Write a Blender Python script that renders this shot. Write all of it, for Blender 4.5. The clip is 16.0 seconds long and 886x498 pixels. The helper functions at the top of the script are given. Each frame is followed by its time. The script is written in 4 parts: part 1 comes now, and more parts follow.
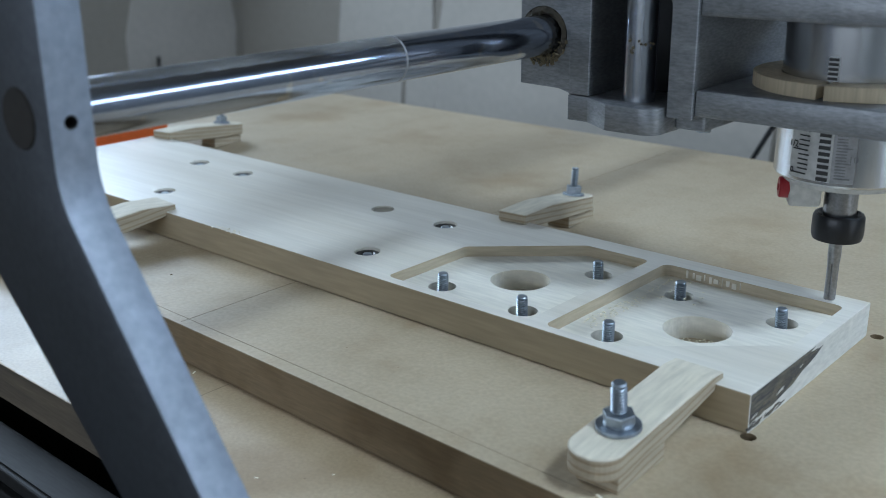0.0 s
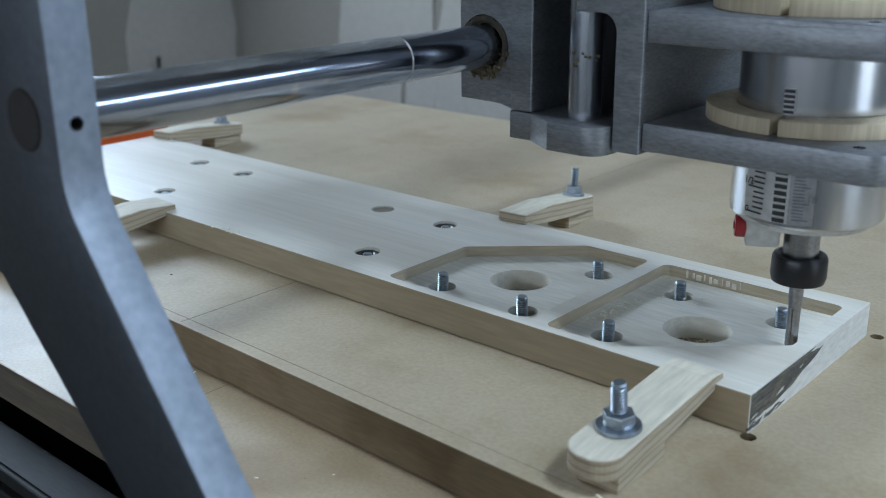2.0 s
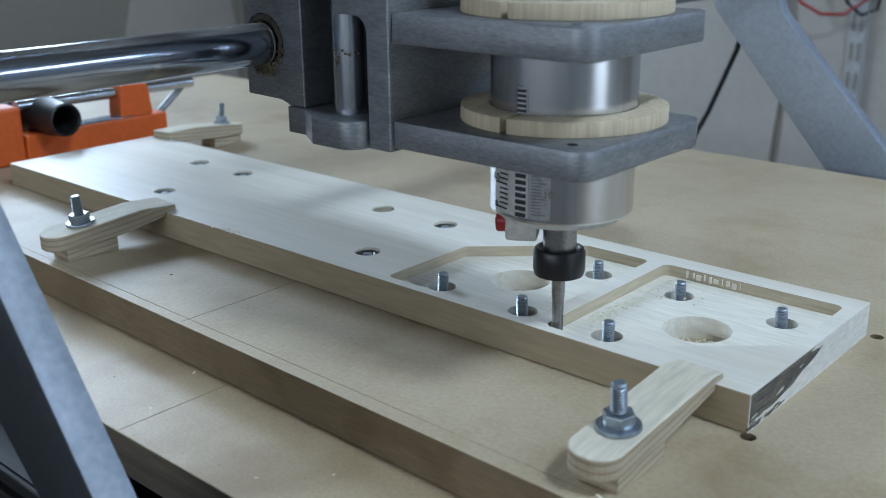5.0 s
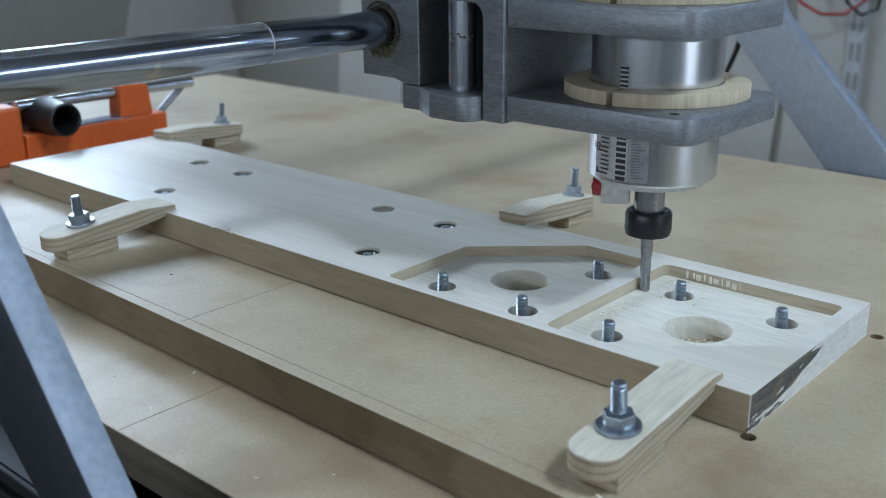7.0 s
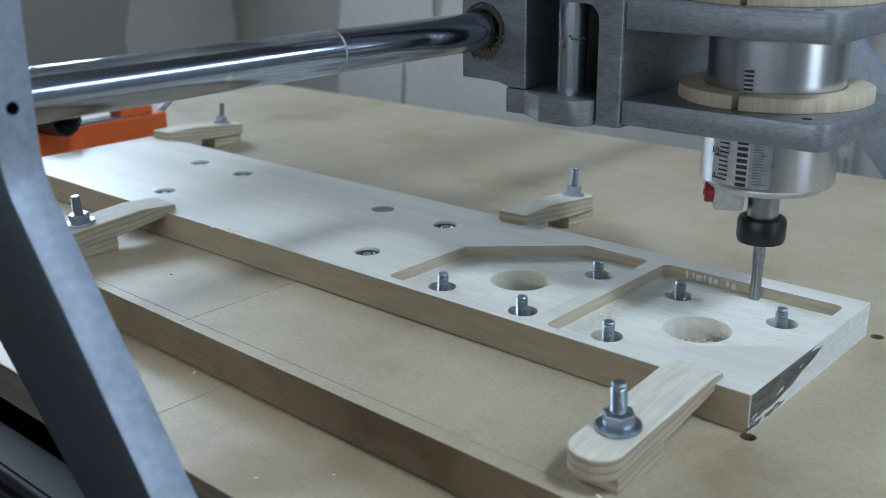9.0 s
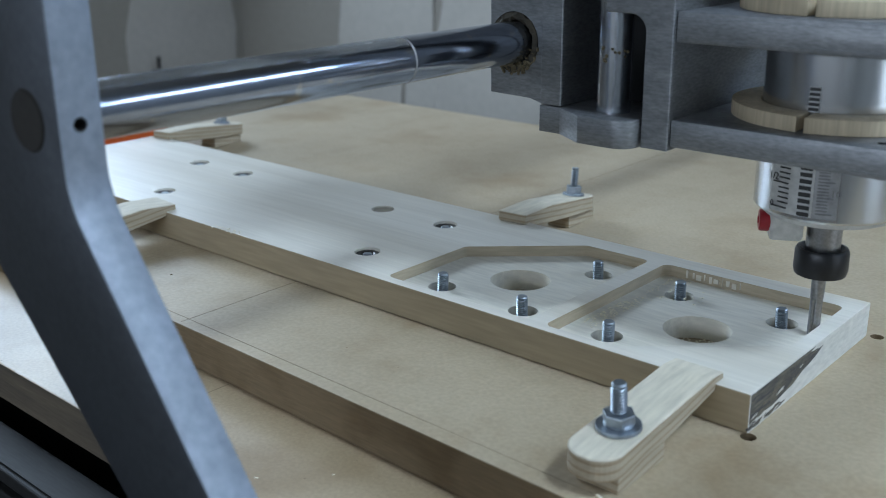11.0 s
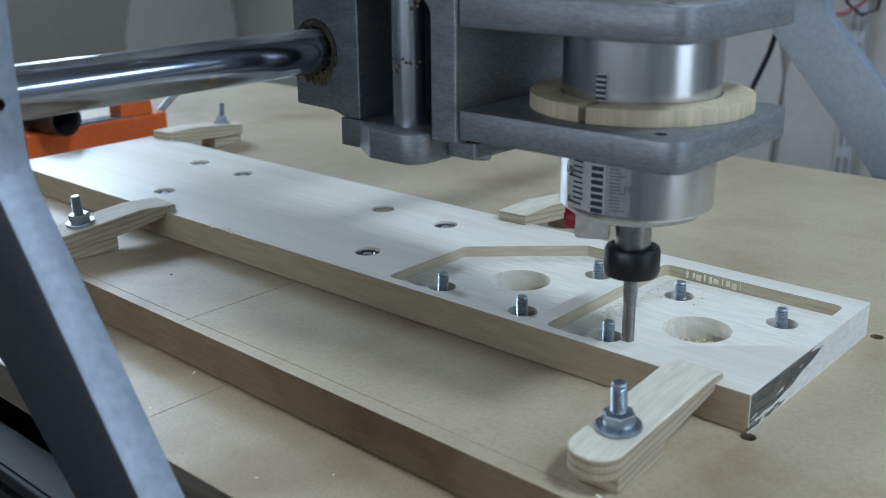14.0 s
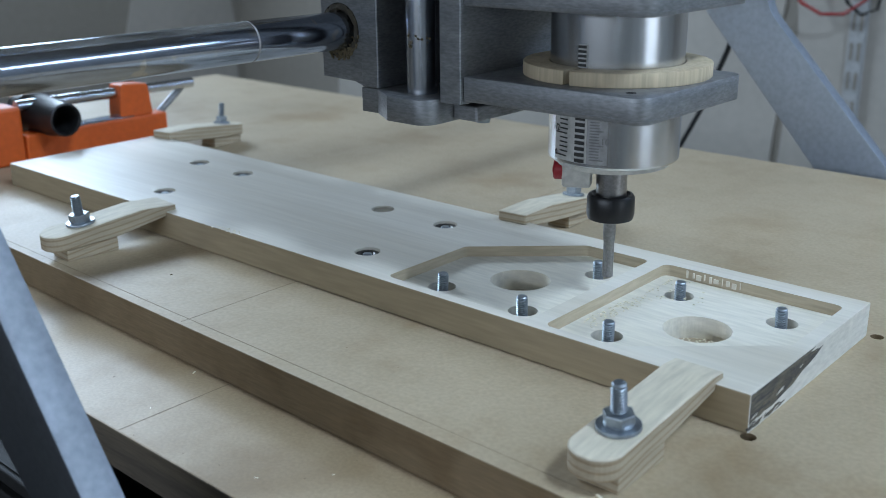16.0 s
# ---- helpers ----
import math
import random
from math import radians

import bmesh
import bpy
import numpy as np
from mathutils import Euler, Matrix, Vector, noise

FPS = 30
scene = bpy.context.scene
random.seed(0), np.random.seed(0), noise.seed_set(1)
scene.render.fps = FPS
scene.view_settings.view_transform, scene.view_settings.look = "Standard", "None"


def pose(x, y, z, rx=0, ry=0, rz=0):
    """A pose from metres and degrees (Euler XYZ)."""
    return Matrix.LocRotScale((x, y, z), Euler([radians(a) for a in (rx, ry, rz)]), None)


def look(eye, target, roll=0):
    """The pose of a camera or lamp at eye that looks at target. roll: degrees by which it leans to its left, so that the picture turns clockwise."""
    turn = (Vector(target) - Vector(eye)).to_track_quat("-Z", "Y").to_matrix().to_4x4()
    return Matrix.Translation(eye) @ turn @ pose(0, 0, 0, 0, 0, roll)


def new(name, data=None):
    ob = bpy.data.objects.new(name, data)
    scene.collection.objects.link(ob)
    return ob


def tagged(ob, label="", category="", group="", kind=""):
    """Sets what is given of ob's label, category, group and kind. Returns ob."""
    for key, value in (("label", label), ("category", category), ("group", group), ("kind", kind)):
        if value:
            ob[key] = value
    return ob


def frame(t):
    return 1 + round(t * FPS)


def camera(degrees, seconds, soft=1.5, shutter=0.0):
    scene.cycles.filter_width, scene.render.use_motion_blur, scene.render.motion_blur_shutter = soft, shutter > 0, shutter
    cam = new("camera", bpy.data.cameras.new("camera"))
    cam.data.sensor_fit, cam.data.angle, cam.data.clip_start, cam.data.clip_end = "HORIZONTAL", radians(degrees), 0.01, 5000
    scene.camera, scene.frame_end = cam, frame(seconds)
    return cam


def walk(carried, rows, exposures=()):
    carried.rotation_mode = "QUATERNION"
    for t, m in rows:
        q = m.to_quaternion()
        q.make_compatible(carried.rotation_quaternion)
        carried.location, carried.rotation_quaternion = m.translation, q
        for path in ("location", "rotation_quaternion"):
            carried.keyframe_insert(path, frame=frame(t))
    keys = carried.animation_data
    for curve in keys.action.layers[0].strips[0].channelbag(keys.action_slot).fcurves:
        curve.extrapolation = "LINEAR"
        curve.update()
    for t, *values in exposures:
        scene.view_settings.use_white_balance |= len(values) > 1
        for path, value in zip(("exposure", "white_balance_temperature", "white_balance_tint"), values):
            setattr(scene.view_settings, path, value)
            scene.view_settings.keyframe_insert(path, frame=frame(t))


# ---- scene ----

# ================= camera =================
cam = camera(46.977, 16.0, soft=0.78)
EYE = Vector((0.15384, -0.36053, 0.20600))
YAW, PITCH = radians(-41.556), radians(-18.517)
AHEAD = Vector((math.sin(YAW) * math.cos(PITCH), math.cos(YAW) * math.cos(PITCH), math.sin(PITCH)))
VIEW = look(EYE, EYE + AHEAD, -0.5055)
walk(cam, [(0.0, VIEW), (16.0, VIEW)])
cam.data.dof.use_dof = True
cam.data.dof.focus_distance = 0.53
cam.data.dof.aperture_fstop = 12.5

# ================= light =================
world = bpy.data.worlds.new("sky")
scene.world = world
world.use_nodes = True
wn = world.node_tree.nodes
sky = wn.new("ShaderNodeTexSky")
sky.sky_type = "NISHITA"
sky.sun_disc = False
sky.sun_elevation, sky.sun_rotation = radians(28), radians(60)
wn["Background"].inputs["Strength"].default_value = 0.10
world.node_tree.links.new(sky.outputs[0], wn["Background"].inputs["Color"])
scene.view_settings.exposure = -0.03


def window_light(name, eye, target, w, h, power, color):
    lamp = bpy.data.lights.new(name, "AREA")
    lamp.shape, lamp.size, lamp.size_y = "RECTANGLE", w, h
    lamp.energy, lamp.color = power, color
    ob = new(name, lamp)
    ob.matrix_world = look(eye, target)
    return ob


DAY = (0.63, 0.80, 1.0)
window_light("window_light_east", (1.24, 0.93, 0.87), (-0.2, 0.0, 0.12), 0.95, 0.10, 6, (0.50, 0.70, 1.0))
window_light("window_light_corner", (0.96, 1.38, 0.87), (-0.2, 0.0, 0.12), 0.56, 0.10, 3.5, (0.50, 0.70, 1.0))
window_light("window_light_door", (1.30, 0.02, 0.16), (0.0, 0.02, 0.15), 0.46, 0.62, 2.0, DAY)
window_light("ceiling_panel_light", (0.84, 0.02, 1.40), (-0.05, 0.10, 0.0), 0.28, 0.24, 19.5, (0.625, 0.80, 1.0))
window_light("window_light_south", (-0.25, -1.66, 0.44), (-0.2, 0.15, 0.0), 1.60, 0.09, 10, (0.70, 0.83, 1.0))
window_light("window_light_narrow", (0.97, -1.66, 0.42), (0.0, 0.0, 0.12), 0.16, 0.72, 1.0, DAY)
window_light("window_light_west", (-2.10, 0.42, 0.82), (-0.5, 0.1, 0.0), 1.00, 0.34, 32, (0.605, 0.785, 1.0))

# ================= materials =================


def surface(name, base, other, rough=0.6, metal=0.0, big=6.0, fine=120.0, stretch=(1, 1, 1), bump=0.1, depth=0.0006,
            mix=0.5, spec=0.5, grain=0.5, speck=None, coat=0.0, vary=0.0):
    """Two-scale procedural surface: blotches of `other` over `base`, a fine grain, relief and uneven gloss."""
    m = bpy.data.materials.new(name)
    m.use_nodes = True
    t = m.node_tree
    n, l = t.nodes, t.links
    b = n["Principled BSDF"]
    tc = n.new("ShaderNodeTexCoord")
    mp = n.new("ShaderNodeMapping")
    mp.inputs["Scale"].default_value = stretch
    l.new(tc.outputs["Object"], mp.inputs["Vector"])
    n1 = n.new("ShaderNodeTexNoise")
    n1.inputs["Scale"].default_value, n1.inputs["Detail"].default_value = big, 5
    n2 = n.new("ShaderNodeTexNoise")
    n2.inputs["Scale"].default_value, n2.inputs["Detail"].default_value = fine, 4
    l.new(mp.outputs[0], n1.inputs["Vector"])
    l.new(mp.outputs[0], n2.inputs["Vector"])
    r1 = n.new("ShaderNodeMapRange")
    r1.inputs["From Min"].default_value, r1.inputs["From Max"].default_value = 0.35, 0.68
    r1.inputs["To Max"].default_value = mix
    l.new(n1.outputs["Fac"], r1.inputs["Value"])
    c1 = n.new("ShaderNodeMix")
    c1.data_type = "RGBA"
    c1.inputs["A"].default_value, c1.inputs["B"].default_value = (*base, 1), (*other, 1)
    l.new(r1.outputs[0], c1.inputs["Factor"])
    g = n.new("ShaderNodeMapRange")
    g.inputs["From Min"].default_value, g.inputs["From Max"].default_value = 0.3, 0.7
    g.inputs["To Min"].default_value, g.inputs["To Max"].default_value = 1 - 0.35 * grain, 1 + 0.25 * grain
    l.new(n2.outputs["Fac"], g.inputs["Value"])
    c2 = n.new("ShaderNodeMix")
    c2.data_type, c2.blend_type = "RGBA", "MULTIPLY"
    c2.inputs["Factor"].default_value = 1.0
    l.new(c1.outputs["Result"], c2.inputs["A"])
    l.new(g.outputs[0], c2.inputs["B"])
    out = c2.outputs["Result"]
    if speck:
        v = n.new("ShaderNodeTexNoise")
        v.inputs["Scale"].default_value, v.inputs["Detail"].default_value = speck[0], 2
        l.new(tc.outputs["Object"], v.inputs["Vector"])
        r = n.new("ShaderNodeMapRange")
        r.inputs["From Min"].default_value, r.inputs["From Max"].default_value = speck[1], speck[1] + 0.05
        l.new(v.outputs["Fac"], r.inputs["Value"])
        c3 = n.new("ShaderNodeMix")
        c3.data_type = "RGBA"
        c3.inputs["B"].default_value = (*speck[2], 1)
        l.new(r.outputs[0], c3.inputs["Factor"])
        l.new(out, c3.inputs["A"])
        out = c3.outputs["Result"]
    if vary:
        oi = n.new("ShaderNodeObjectInfo")
        rv = n.new("ShaderNodeMapRange")
        rv.inputs["To Min"].default_value, rv.inputs["To Max"].default_value = 1 - vary, 1 + vary
        l.new(oi.outputs["Random"], rv.inputs["Value"])
        c4 = n.new("ShaderNodeMix")
        c4.data_type, c4.blend_type = "RGBA", "MULTIPLY"
        c4.inputs["Factor"].default_value = 1.0
        l.new(out, c4.inputs["A"])
        l.new(rv.outputs[0], c4.inputs["B"])
        out = c4.outputs["Result"]
    l.new(out, b.inputs["Base Color"])
    rr = n.new("ShaderNodeMapRange")
    rr.inputs["To Min"].default_value, rr.inputs["To Max"].default_value = rough * 0.8, min(1, rough * 1.2)
    l.new(n1.outputs["Fac"], rr.inputs["Value"])
    l.new(rr.outputs[0], b.inputs["Roughness"])
    b.inputs["Metallic"].default_value = metal
    b.inputs["Specular IOR Level"].default_value = spec
    b.inputs["Coat Weight"].default_value = coat
    bp = n.new("ShaderNodeBump")
    bp.inputs["Strength"].default_value, bp.inputs["Distance"].default_value = bump, depth
    l.new(n2.outputs["Fac"], bp.inputs["Height"])
    l.new(bp.outputs[0], b.inputs["Normal"])
    return m


M_MDF = surface("mdf_fibreboard", (0.50, 0.408, 0.284), (0.385, 0.305, 0.206), 0.48, big=6, fine=420, bump=0.0, grain=0.28, mix=0.95, spec=0.38, speck=(46, 0.765, (0.24, 0.185, 0.12)))
M_MDF_EDGE = surface("mdf_cut_edge", (0.245, 0.178, 0.104), (0.195, 0.14, 0.082), 0.8, big=9, fine=300, stretch=(0.3, 0.3, 4), bump=0.15, grain=0.4)
M_POPLAR = surface("poplar_wood", (0.77, 0.73, 0.65), (0.60, 0.545, 0.45), 0.39, big=7, fine=95, stretch=(0.22, 5, 5), bump=0.03, grain=0.18, mix=0.8)
M_POPLAR_CUT = surface("freshly_milled_poplar", (0.77, 0.73, 0.64), (0.68, 0.62, 0.50), 0.7, big=8, fine=90, stretch=(0.6, 4, 4), bump=0.15, grain=0.3)
M_PLUG = surface("end_grain_plug", (0.23, 0.195, 0.135), (0.16, 0.135, 0.095), 0.75, big=60, fine=500, bump=0.2, grain=0.5)
# Pocket walls: cut grain plus the recess shade, both in one brown.
M_POPLAR_WALL = surface("shaded_milled_wall", (0.50, 0.42, 0.30), (0.40, 0.325, 0.22), 0.7, big=14, fine=120, stretch=(0.5, 0.5, 5), bump=0.15, grain=0.4)
# Long edges: browner grain, with the side's shade kept in the colour.
M_POPLAR_SIDE = surface("shaded_poplar_edge", (0.40, 0.32, 0.21), (0.34, 0.27, 0.175), 0.7, big=6, fine=80, stretch=(0.4, 4, 5), bump=0.12, grain=0.35)
M_POPLAR_END = surface("painted_end_grain", (0.66, 0.64, 0.58), (0.56, 0.53, 0.46), 0.7, big=14, fine=220, stretch=(1, 0.6, 2), bump=0.3, grain=0.4)
M_PAINT_DARK = surface("dark_flaking_paint", (0.035, 0.035, 0.035), (0.16, 0.13, 0.09), 0.6, big=60, fine=300, bump=0.4, mix=0.9)
# Base board edge: the shade on its sides is put into the brown.
M_SHADED_EDGE = surface("shaded_board_edge", (0.15, 0.12, 0.085), (0.085, 0.07, 0.055), 0.75, big=25, fine=300, stretch=(0.3, 0.3, 4), bump=0.2, grain=0.5, mix=0.9)
M_PLY = surface("birch_plywood_face", (0.66, 0.60, 0.48), (0.57, 0.50, 0.38), 0.65, big=9, fine=110, stretch=(4, 0.5, 4), bump=0.15, grain=0.4)
# Ply edges: real layers, with the clamp sides' shade in the darker base.
M_PLY_EDGE = surface("shaded_plywood_layers", (0.46, 0.385, 0.28), (0.33, 0.265, 0.18), 0.75, big=14, fine=160, stretch=(3, 0.4, 9), bump=0.3, grain=0.3, mix=0.6)


def add_stains(m, scale, low, high, tint):
    """Soft brown stains of their own shape, multiplied over the surface."""
    n, l = m.node_tree.nodes, m.node_tree.links
    b = n["Principled BSDF"]
    src = b.inputs["Base Color"].links[0].from_socket
    tc, nz, rg, mx = n.new("ShaderNodeTexCoord"), n.new("ShaderNodeTexNoise"), n.new("ShaderNodeMapRange"), n.new("ShaderNodeMix")
    nz.inputs["Scale"].default_value, nz.inputs["Detail"].default_value, nz.inputs["Distortion"].default_value = scale, 4, 0.0
    rg.inputs["From Min"].default_value, rg.inputs["From Max"].default_value = low, high
    mx.data_type, mx.blend_type = "RGBA", "MULTIPLY"
    mx.inputs["B"].default_value = (*tint, 1)
    l.new(tc.outputs["Object"], nz.inputs["Vector"])
    l.new(nz.outputs["Fac"], rg.inputs["Value"])
    l.new(rg.outputs[0], mx.inputs["Factor"])
    l.new(src, mx.inputs["A"])
    l.new(mx.outputs["Result"], b.inputs["Base Color"])


def add_layers(m, period, tilt):
    """Thin dark glue lines and darker plies, one set per period of height."""
    n, l = m.node_tree.nodes, m.node_tree.links
    b = n["Principled BSDF"]
    src = b.inputs["Base Color"].links[0].from_socket
    tc, mp, wv, rp, mx = (n.new("ShaderNodeTexCoord"), n.new("ShaderNodeMapping"), n.new("ShaderNodeTexWave"), n.new("ShaderNodeValToRGB"), n.new("ShaderNodeMix"))
    mp.inputs["Rotation"].default_value = (radians(-tilt), 0, 0)
    wv.wave_type, wv.bands_direction = "BANDS", "Z"
    wv.inputs["Scale"].default_value = 0.314 / period
    wv.inputs["Distortion"].default_value, wv.inputs["Detail"].default_value, wv.inputs["Detail Scale"].default_value = 1.6, 3, 0.4
    rp.color_ramp.elements[0].color, rp.color_ramp.elements[0].position = (0.74, 0.67, 0.58, 1), 0.04
    rp.color_ramp.elements[1].color, rp.color_ramp.elements[1].position = (1, 1, 1, 1), 0.30
    mx.data_type, mx.blend_type = "RGBA", "MULTIPLY"
    mx.inputs["Factor"].default_value = 1.0
    l.new(tc.outputs["Object"], mp.inputs["Vector"])
    l.new(mp.outputs[0], wv.inputs["Vector"])
    l.new(wv.outputs["Fac"], rp.inputs["Fac"])
    l.new(src, mx.inputs["A"])
    l.new(rp.outputs["Color"], mx.inputs["B"])
    l.new(mx.outputs["Result"], b.inputs["Base Color"])


add_layers(M_PLY_EDGE, 0.0034, 7)
add_stains(M_MDF, 13, 0.52, 0.70, (0.82, 0.755, 0.68))
add_stains(M_MDF, 30, 0.50, 0.74, (0.93, 0.90, 0.865))
add_stains(M_MDF, 95, 0.48, 0.66, (0.97, 0.955, 0.935))
add_stains(M_MDF, 210, 0.74, 0.77, (0.55, 0.48, 0.40))
add_stains(M_MDF_EDGE, 30, 0.50, 0.70, (0.80, 0.76, 0.70))
M_RING = surface("softwood_ring", (0.55, 0.455, 0.315), (0.43, 0.345, 0.23), 0.7, big=26, fine=130, stretch=(4, 4, 0.25), bump=0.15, grain=0.5)
M_ALU = surface("brushed_aluminium", (0.30, 0.31, 0.325), (0.205, 0.213, 0.225), 0.50, 0.75, big=60, fine=420, stretch=(0.7, 0.7, 2.4), bump=0.12, depth=0.0003, grain=0.6, mix=0.6)
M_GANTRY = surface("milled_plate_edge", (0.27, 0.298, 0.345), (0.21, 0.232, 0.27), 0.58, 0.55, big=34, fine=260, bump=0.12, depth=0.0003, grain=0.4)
# Near face and far plate are one metal, painted in shade and in light.
M_LIT_PLATE = surface("lit_plate_face", (0.44, 0.48, 0.54), (0.36, 0.395, 0.45), 0.6, 0.4, big=9, fine=260, bump=0.08, depth=0.0003, grain=0.3)
M_TOOLMARK = surface("saw_mark_in_aluminium", (0.22, 0.235, 0.255), (0.30, 0.32, 0.345), 0.6, 0.6, big=160, fine=500, grain=0.6, mix=0.9)
M_SHADED_PLATE = surface("shaded_plate_face", (0.13, 0.142, 0.162), (0.105, 0.115, 0.13), 0.42, 0.9, big=12, fine=400, bump=0.04, depth=0.0002, grain=0.3)
# Near-black stands in for the shade under the bed.
M_RAIL = surface("shade_dark_rail", (0.030, 0.030, 0.031), (0.018, 0.018, 0.018), 0.65, 0.2, big=12, fine=300, stretch=(0.3, 3, 3), bump=0.06, grain=0.5, spec=0.2)
M_ALU_DARK = surface("anodised_grey_plate", (0.06, 0.065, 0.072), (0.042, 0.046, 0.052), 0.5, 0.7, big=12, fine=400, bump=0.06, depth=0.0003, grain=0.3)
M_TURNED = surface("turned_router_aluminium", (0.68, 0.69, 0.71), (0.52, 0.53, 0.55), 0.24, 1.0, big=90, fine=420, stretch=(1, 1, 0.05), bump=0.012, depth=0.0002, grain=0.12)
M_STEEL = surface("polished_steel_shaft", (0.40, 0.44, 0.52), (0.31, 0.345, 0.41), 0.16, 1.0, big=40, fine=260, stretch=(1, 0.3, 1), bump=0.02, depth=0.0002, grain=0.3, speck=(95, 0.66, (0.52, 0.52, 0.52)))
M_ROD = surface("bright_ground_rod", (0.60, 0.63, 0.68), (0.46, 0.485, 0.53), 0.24, 1.0, big=40, fine=260, stretch=(1, 1, 0.3), bump=0.02, depth=0.0002, grain=0.3)
M_ZINC = surface("zinc_plated_steel", (0.37, 0.415, 0.46), (0.24, 0.275, 0.31), 0.42, 1.0, big=120, fine=600, bump=0.06, depth=0.0002, grain=0.3)
M_CARBIDE = surface("ground_carbide", (0.34, 0.34, 0.35), (0.26, 0.26, 0.27), 0.3, 1.0, big=100, fine=700, bump=0.04, depth=0.0002)
M_BLACK = surface("black_oxide_nut_and_rod_shade", (0.012, 0.012, 0.014), (0.02, 0.02, 0.022), 0.36, 0.2, big=60, fine=500, bump=0.05, depth=0.0002)
M_RUBBER = surface("black_plastic", (0.012, 0.012, 0.013), (0.02, 0.02, 0.02), 0.4, big=40, fine=300, bump=0.05)
# Near-black puts the shade inside drilled holes and bores into the colour.
M_HOLE = surface("recess_shade", (0.02, 0.018, 0.016), (0.04, 0.035, 0.03), 0.9, big=60, fine=300)
M_RED = surface("red_plastic_button", (0.30, 0.012, 0.02), (0.22, 0.01, 0.015), 0.35, big=40, fine=200, bump=0.03)
M_ORANGE = surface("orange_painted_steel", (0.62, 0.105, 0.013), (0.52, 0.082, 0.011), 0.5, big=20, fine=200, bump=0.05, grain=0.25)
M_WHITE = surface("white_scale_print", (0.72, 0.72, 0.70), (0.64, 0.64, 0.62), 0.4, big=40, fine=300, bump=0.02)
M_PRINT = surface("black_print", (0.015, 0.015, 0.015), (0.03, 0.03, 0.03), 0.5, big=60, fine=300, bump=0.02)
M_LINE = surface("pencil_line", (0.31, 0.25, 0.17), (0.40, 0.32, 0.22), 0.8, big=60, fine=300)
M_WALL = surface("bare_plasterboard", (0.285, 0.257, 0.218), (0.23, 0.207, 0.178), 0.85, big=1.6, fine=60, bump=0.05, grain=0.15, mix=0.7)
M_PATCH = surface("skim_plaster", (0.45, 0.415, 0.37), (0.37, 0.34, 0.305), 0.85, big=3, fine=60, bump=0.05, grain=0.15)
M_CONCRETE = surface("concrete_floor", (0.17, 0.163, 0.15), (0.12, 0.115, 0.105), 0.85, big=3, fine=90, bump=0.1)
M_CEIL = surface("unseen_dark_lining", (0.16, 0.13, 0.09), (0.12, 0.095, 0.065), 0.9, big=3, fine=80)
M_GREASE = surface("sawdust_grease", (0.19, 0.15, 0.085), (0.06, 0.048, 0.03), 0.6, big=220, fine=900, bump=0.5, depth=0.001)
M_SEAL = surface("grimy_black_seal", (0.035, 0.030, 0.022), (0.10, 0.08, 0.05), 0.6, big=160, fine=700, bump=0.4, depth=0.001, mix=0.6)
M_RIM = surface("pale_grey_plastic", (0.50, 0.49, 0.46), (0.43, 0.42, 0.39), 0.45, big=40, fine=300, bump=0.02)
M_DULL = surface("dull_grey_metal_panel", (0.33, 0.33, 0.335), (0.27, 0.27, 0.275), 0.5, 0.5, big=60, fine=300, bump=0.02)
M_RACK = surface("dull_light_metal_strip", (0.50, 0.50, 0.49), (0.42, 0.42, 0.41), 0.5, 0.3, big=60, fine=300, bump=0.02)
M_GREYPRINT = surface("faded_grey_print", (0.16, 0.16, 0.16), (0.22, 0.22, 0.22), 0.5, big=60, fine=300)
M_WORN = surface("worn_glossy_fibreboard", (0.44, 0.335, 0.215), (0.35, 0.26, 0.16), 0.46, big=8, fine=600, bump=0.05, grain=0.3, mix=0.8, spec=0.5)
add_stains(M_WORN, 17, 0.48, 0.68, (0.78, 0.72, 0.64))
add_stains(M_WORN, 210, 0.74, 0.77, (0.55, 0.48, 0.40))
M_GREYPAINT = surface("off_white_painted_steel", (0.44, 0.44, 0.44), (0.38, 0.38, 0.38), 0.5, big=30, fine=200)
# East wall is out of view; its paler tone is there to reflect light.
M_BOUNCE_WALL = surface("unseen_bounce_wall", (0.36, 0.36, 0.348), (0.31, 0.31, 0.30), 0.85, big=3, fine=60, bump=0.05, grain=0.15)
M_DARKSTEEL = surface("dark_oiled_steel", (0.10, 0.10, 0.095), (0.06, 0.06, 0.055), 0.45, 0.9, big=80, fine=500, bump=0.05)
M_CHIP = surface("pale_wood_chips", (0.90, 0.84, 0.68), (0.82, 0.75, 0.58), 0.8, big=80, fine=400, vary=0.15)
M_CABLE_RED = surface("red_cable_sheath", (0.35, 0.03, 0.03), (0.3, 0.02, 0.02), 0.5, big=30, fine=200)
M_GLASS = bpy.data.materials.new("window_glass")
M_GLASS.use_nodes = True
M_GLASS.node_tree.nodes["Principled BSDF"].inputs["Transmission Weight"].default_value = 1.0
M_GLASS.node_tree.nodes["Principled BSDF"].inputs["Roughness"].default_value = 0.0

# ================= mesh tools =================


def part(name, bm, material, parent=None, label=""):
    me = bpy.data.meshes.new(name)
    bm.normal_update()
    bm.to_mesh(me)
    bm.free()
    for m in (material if isinstance(material, (list, tuple)) else [material]):
        me.materials.append(m)
    ob = new(name, me)
    if parent:
        ob.parent = parent
    if label:
        ob["label"] = label
    return ob


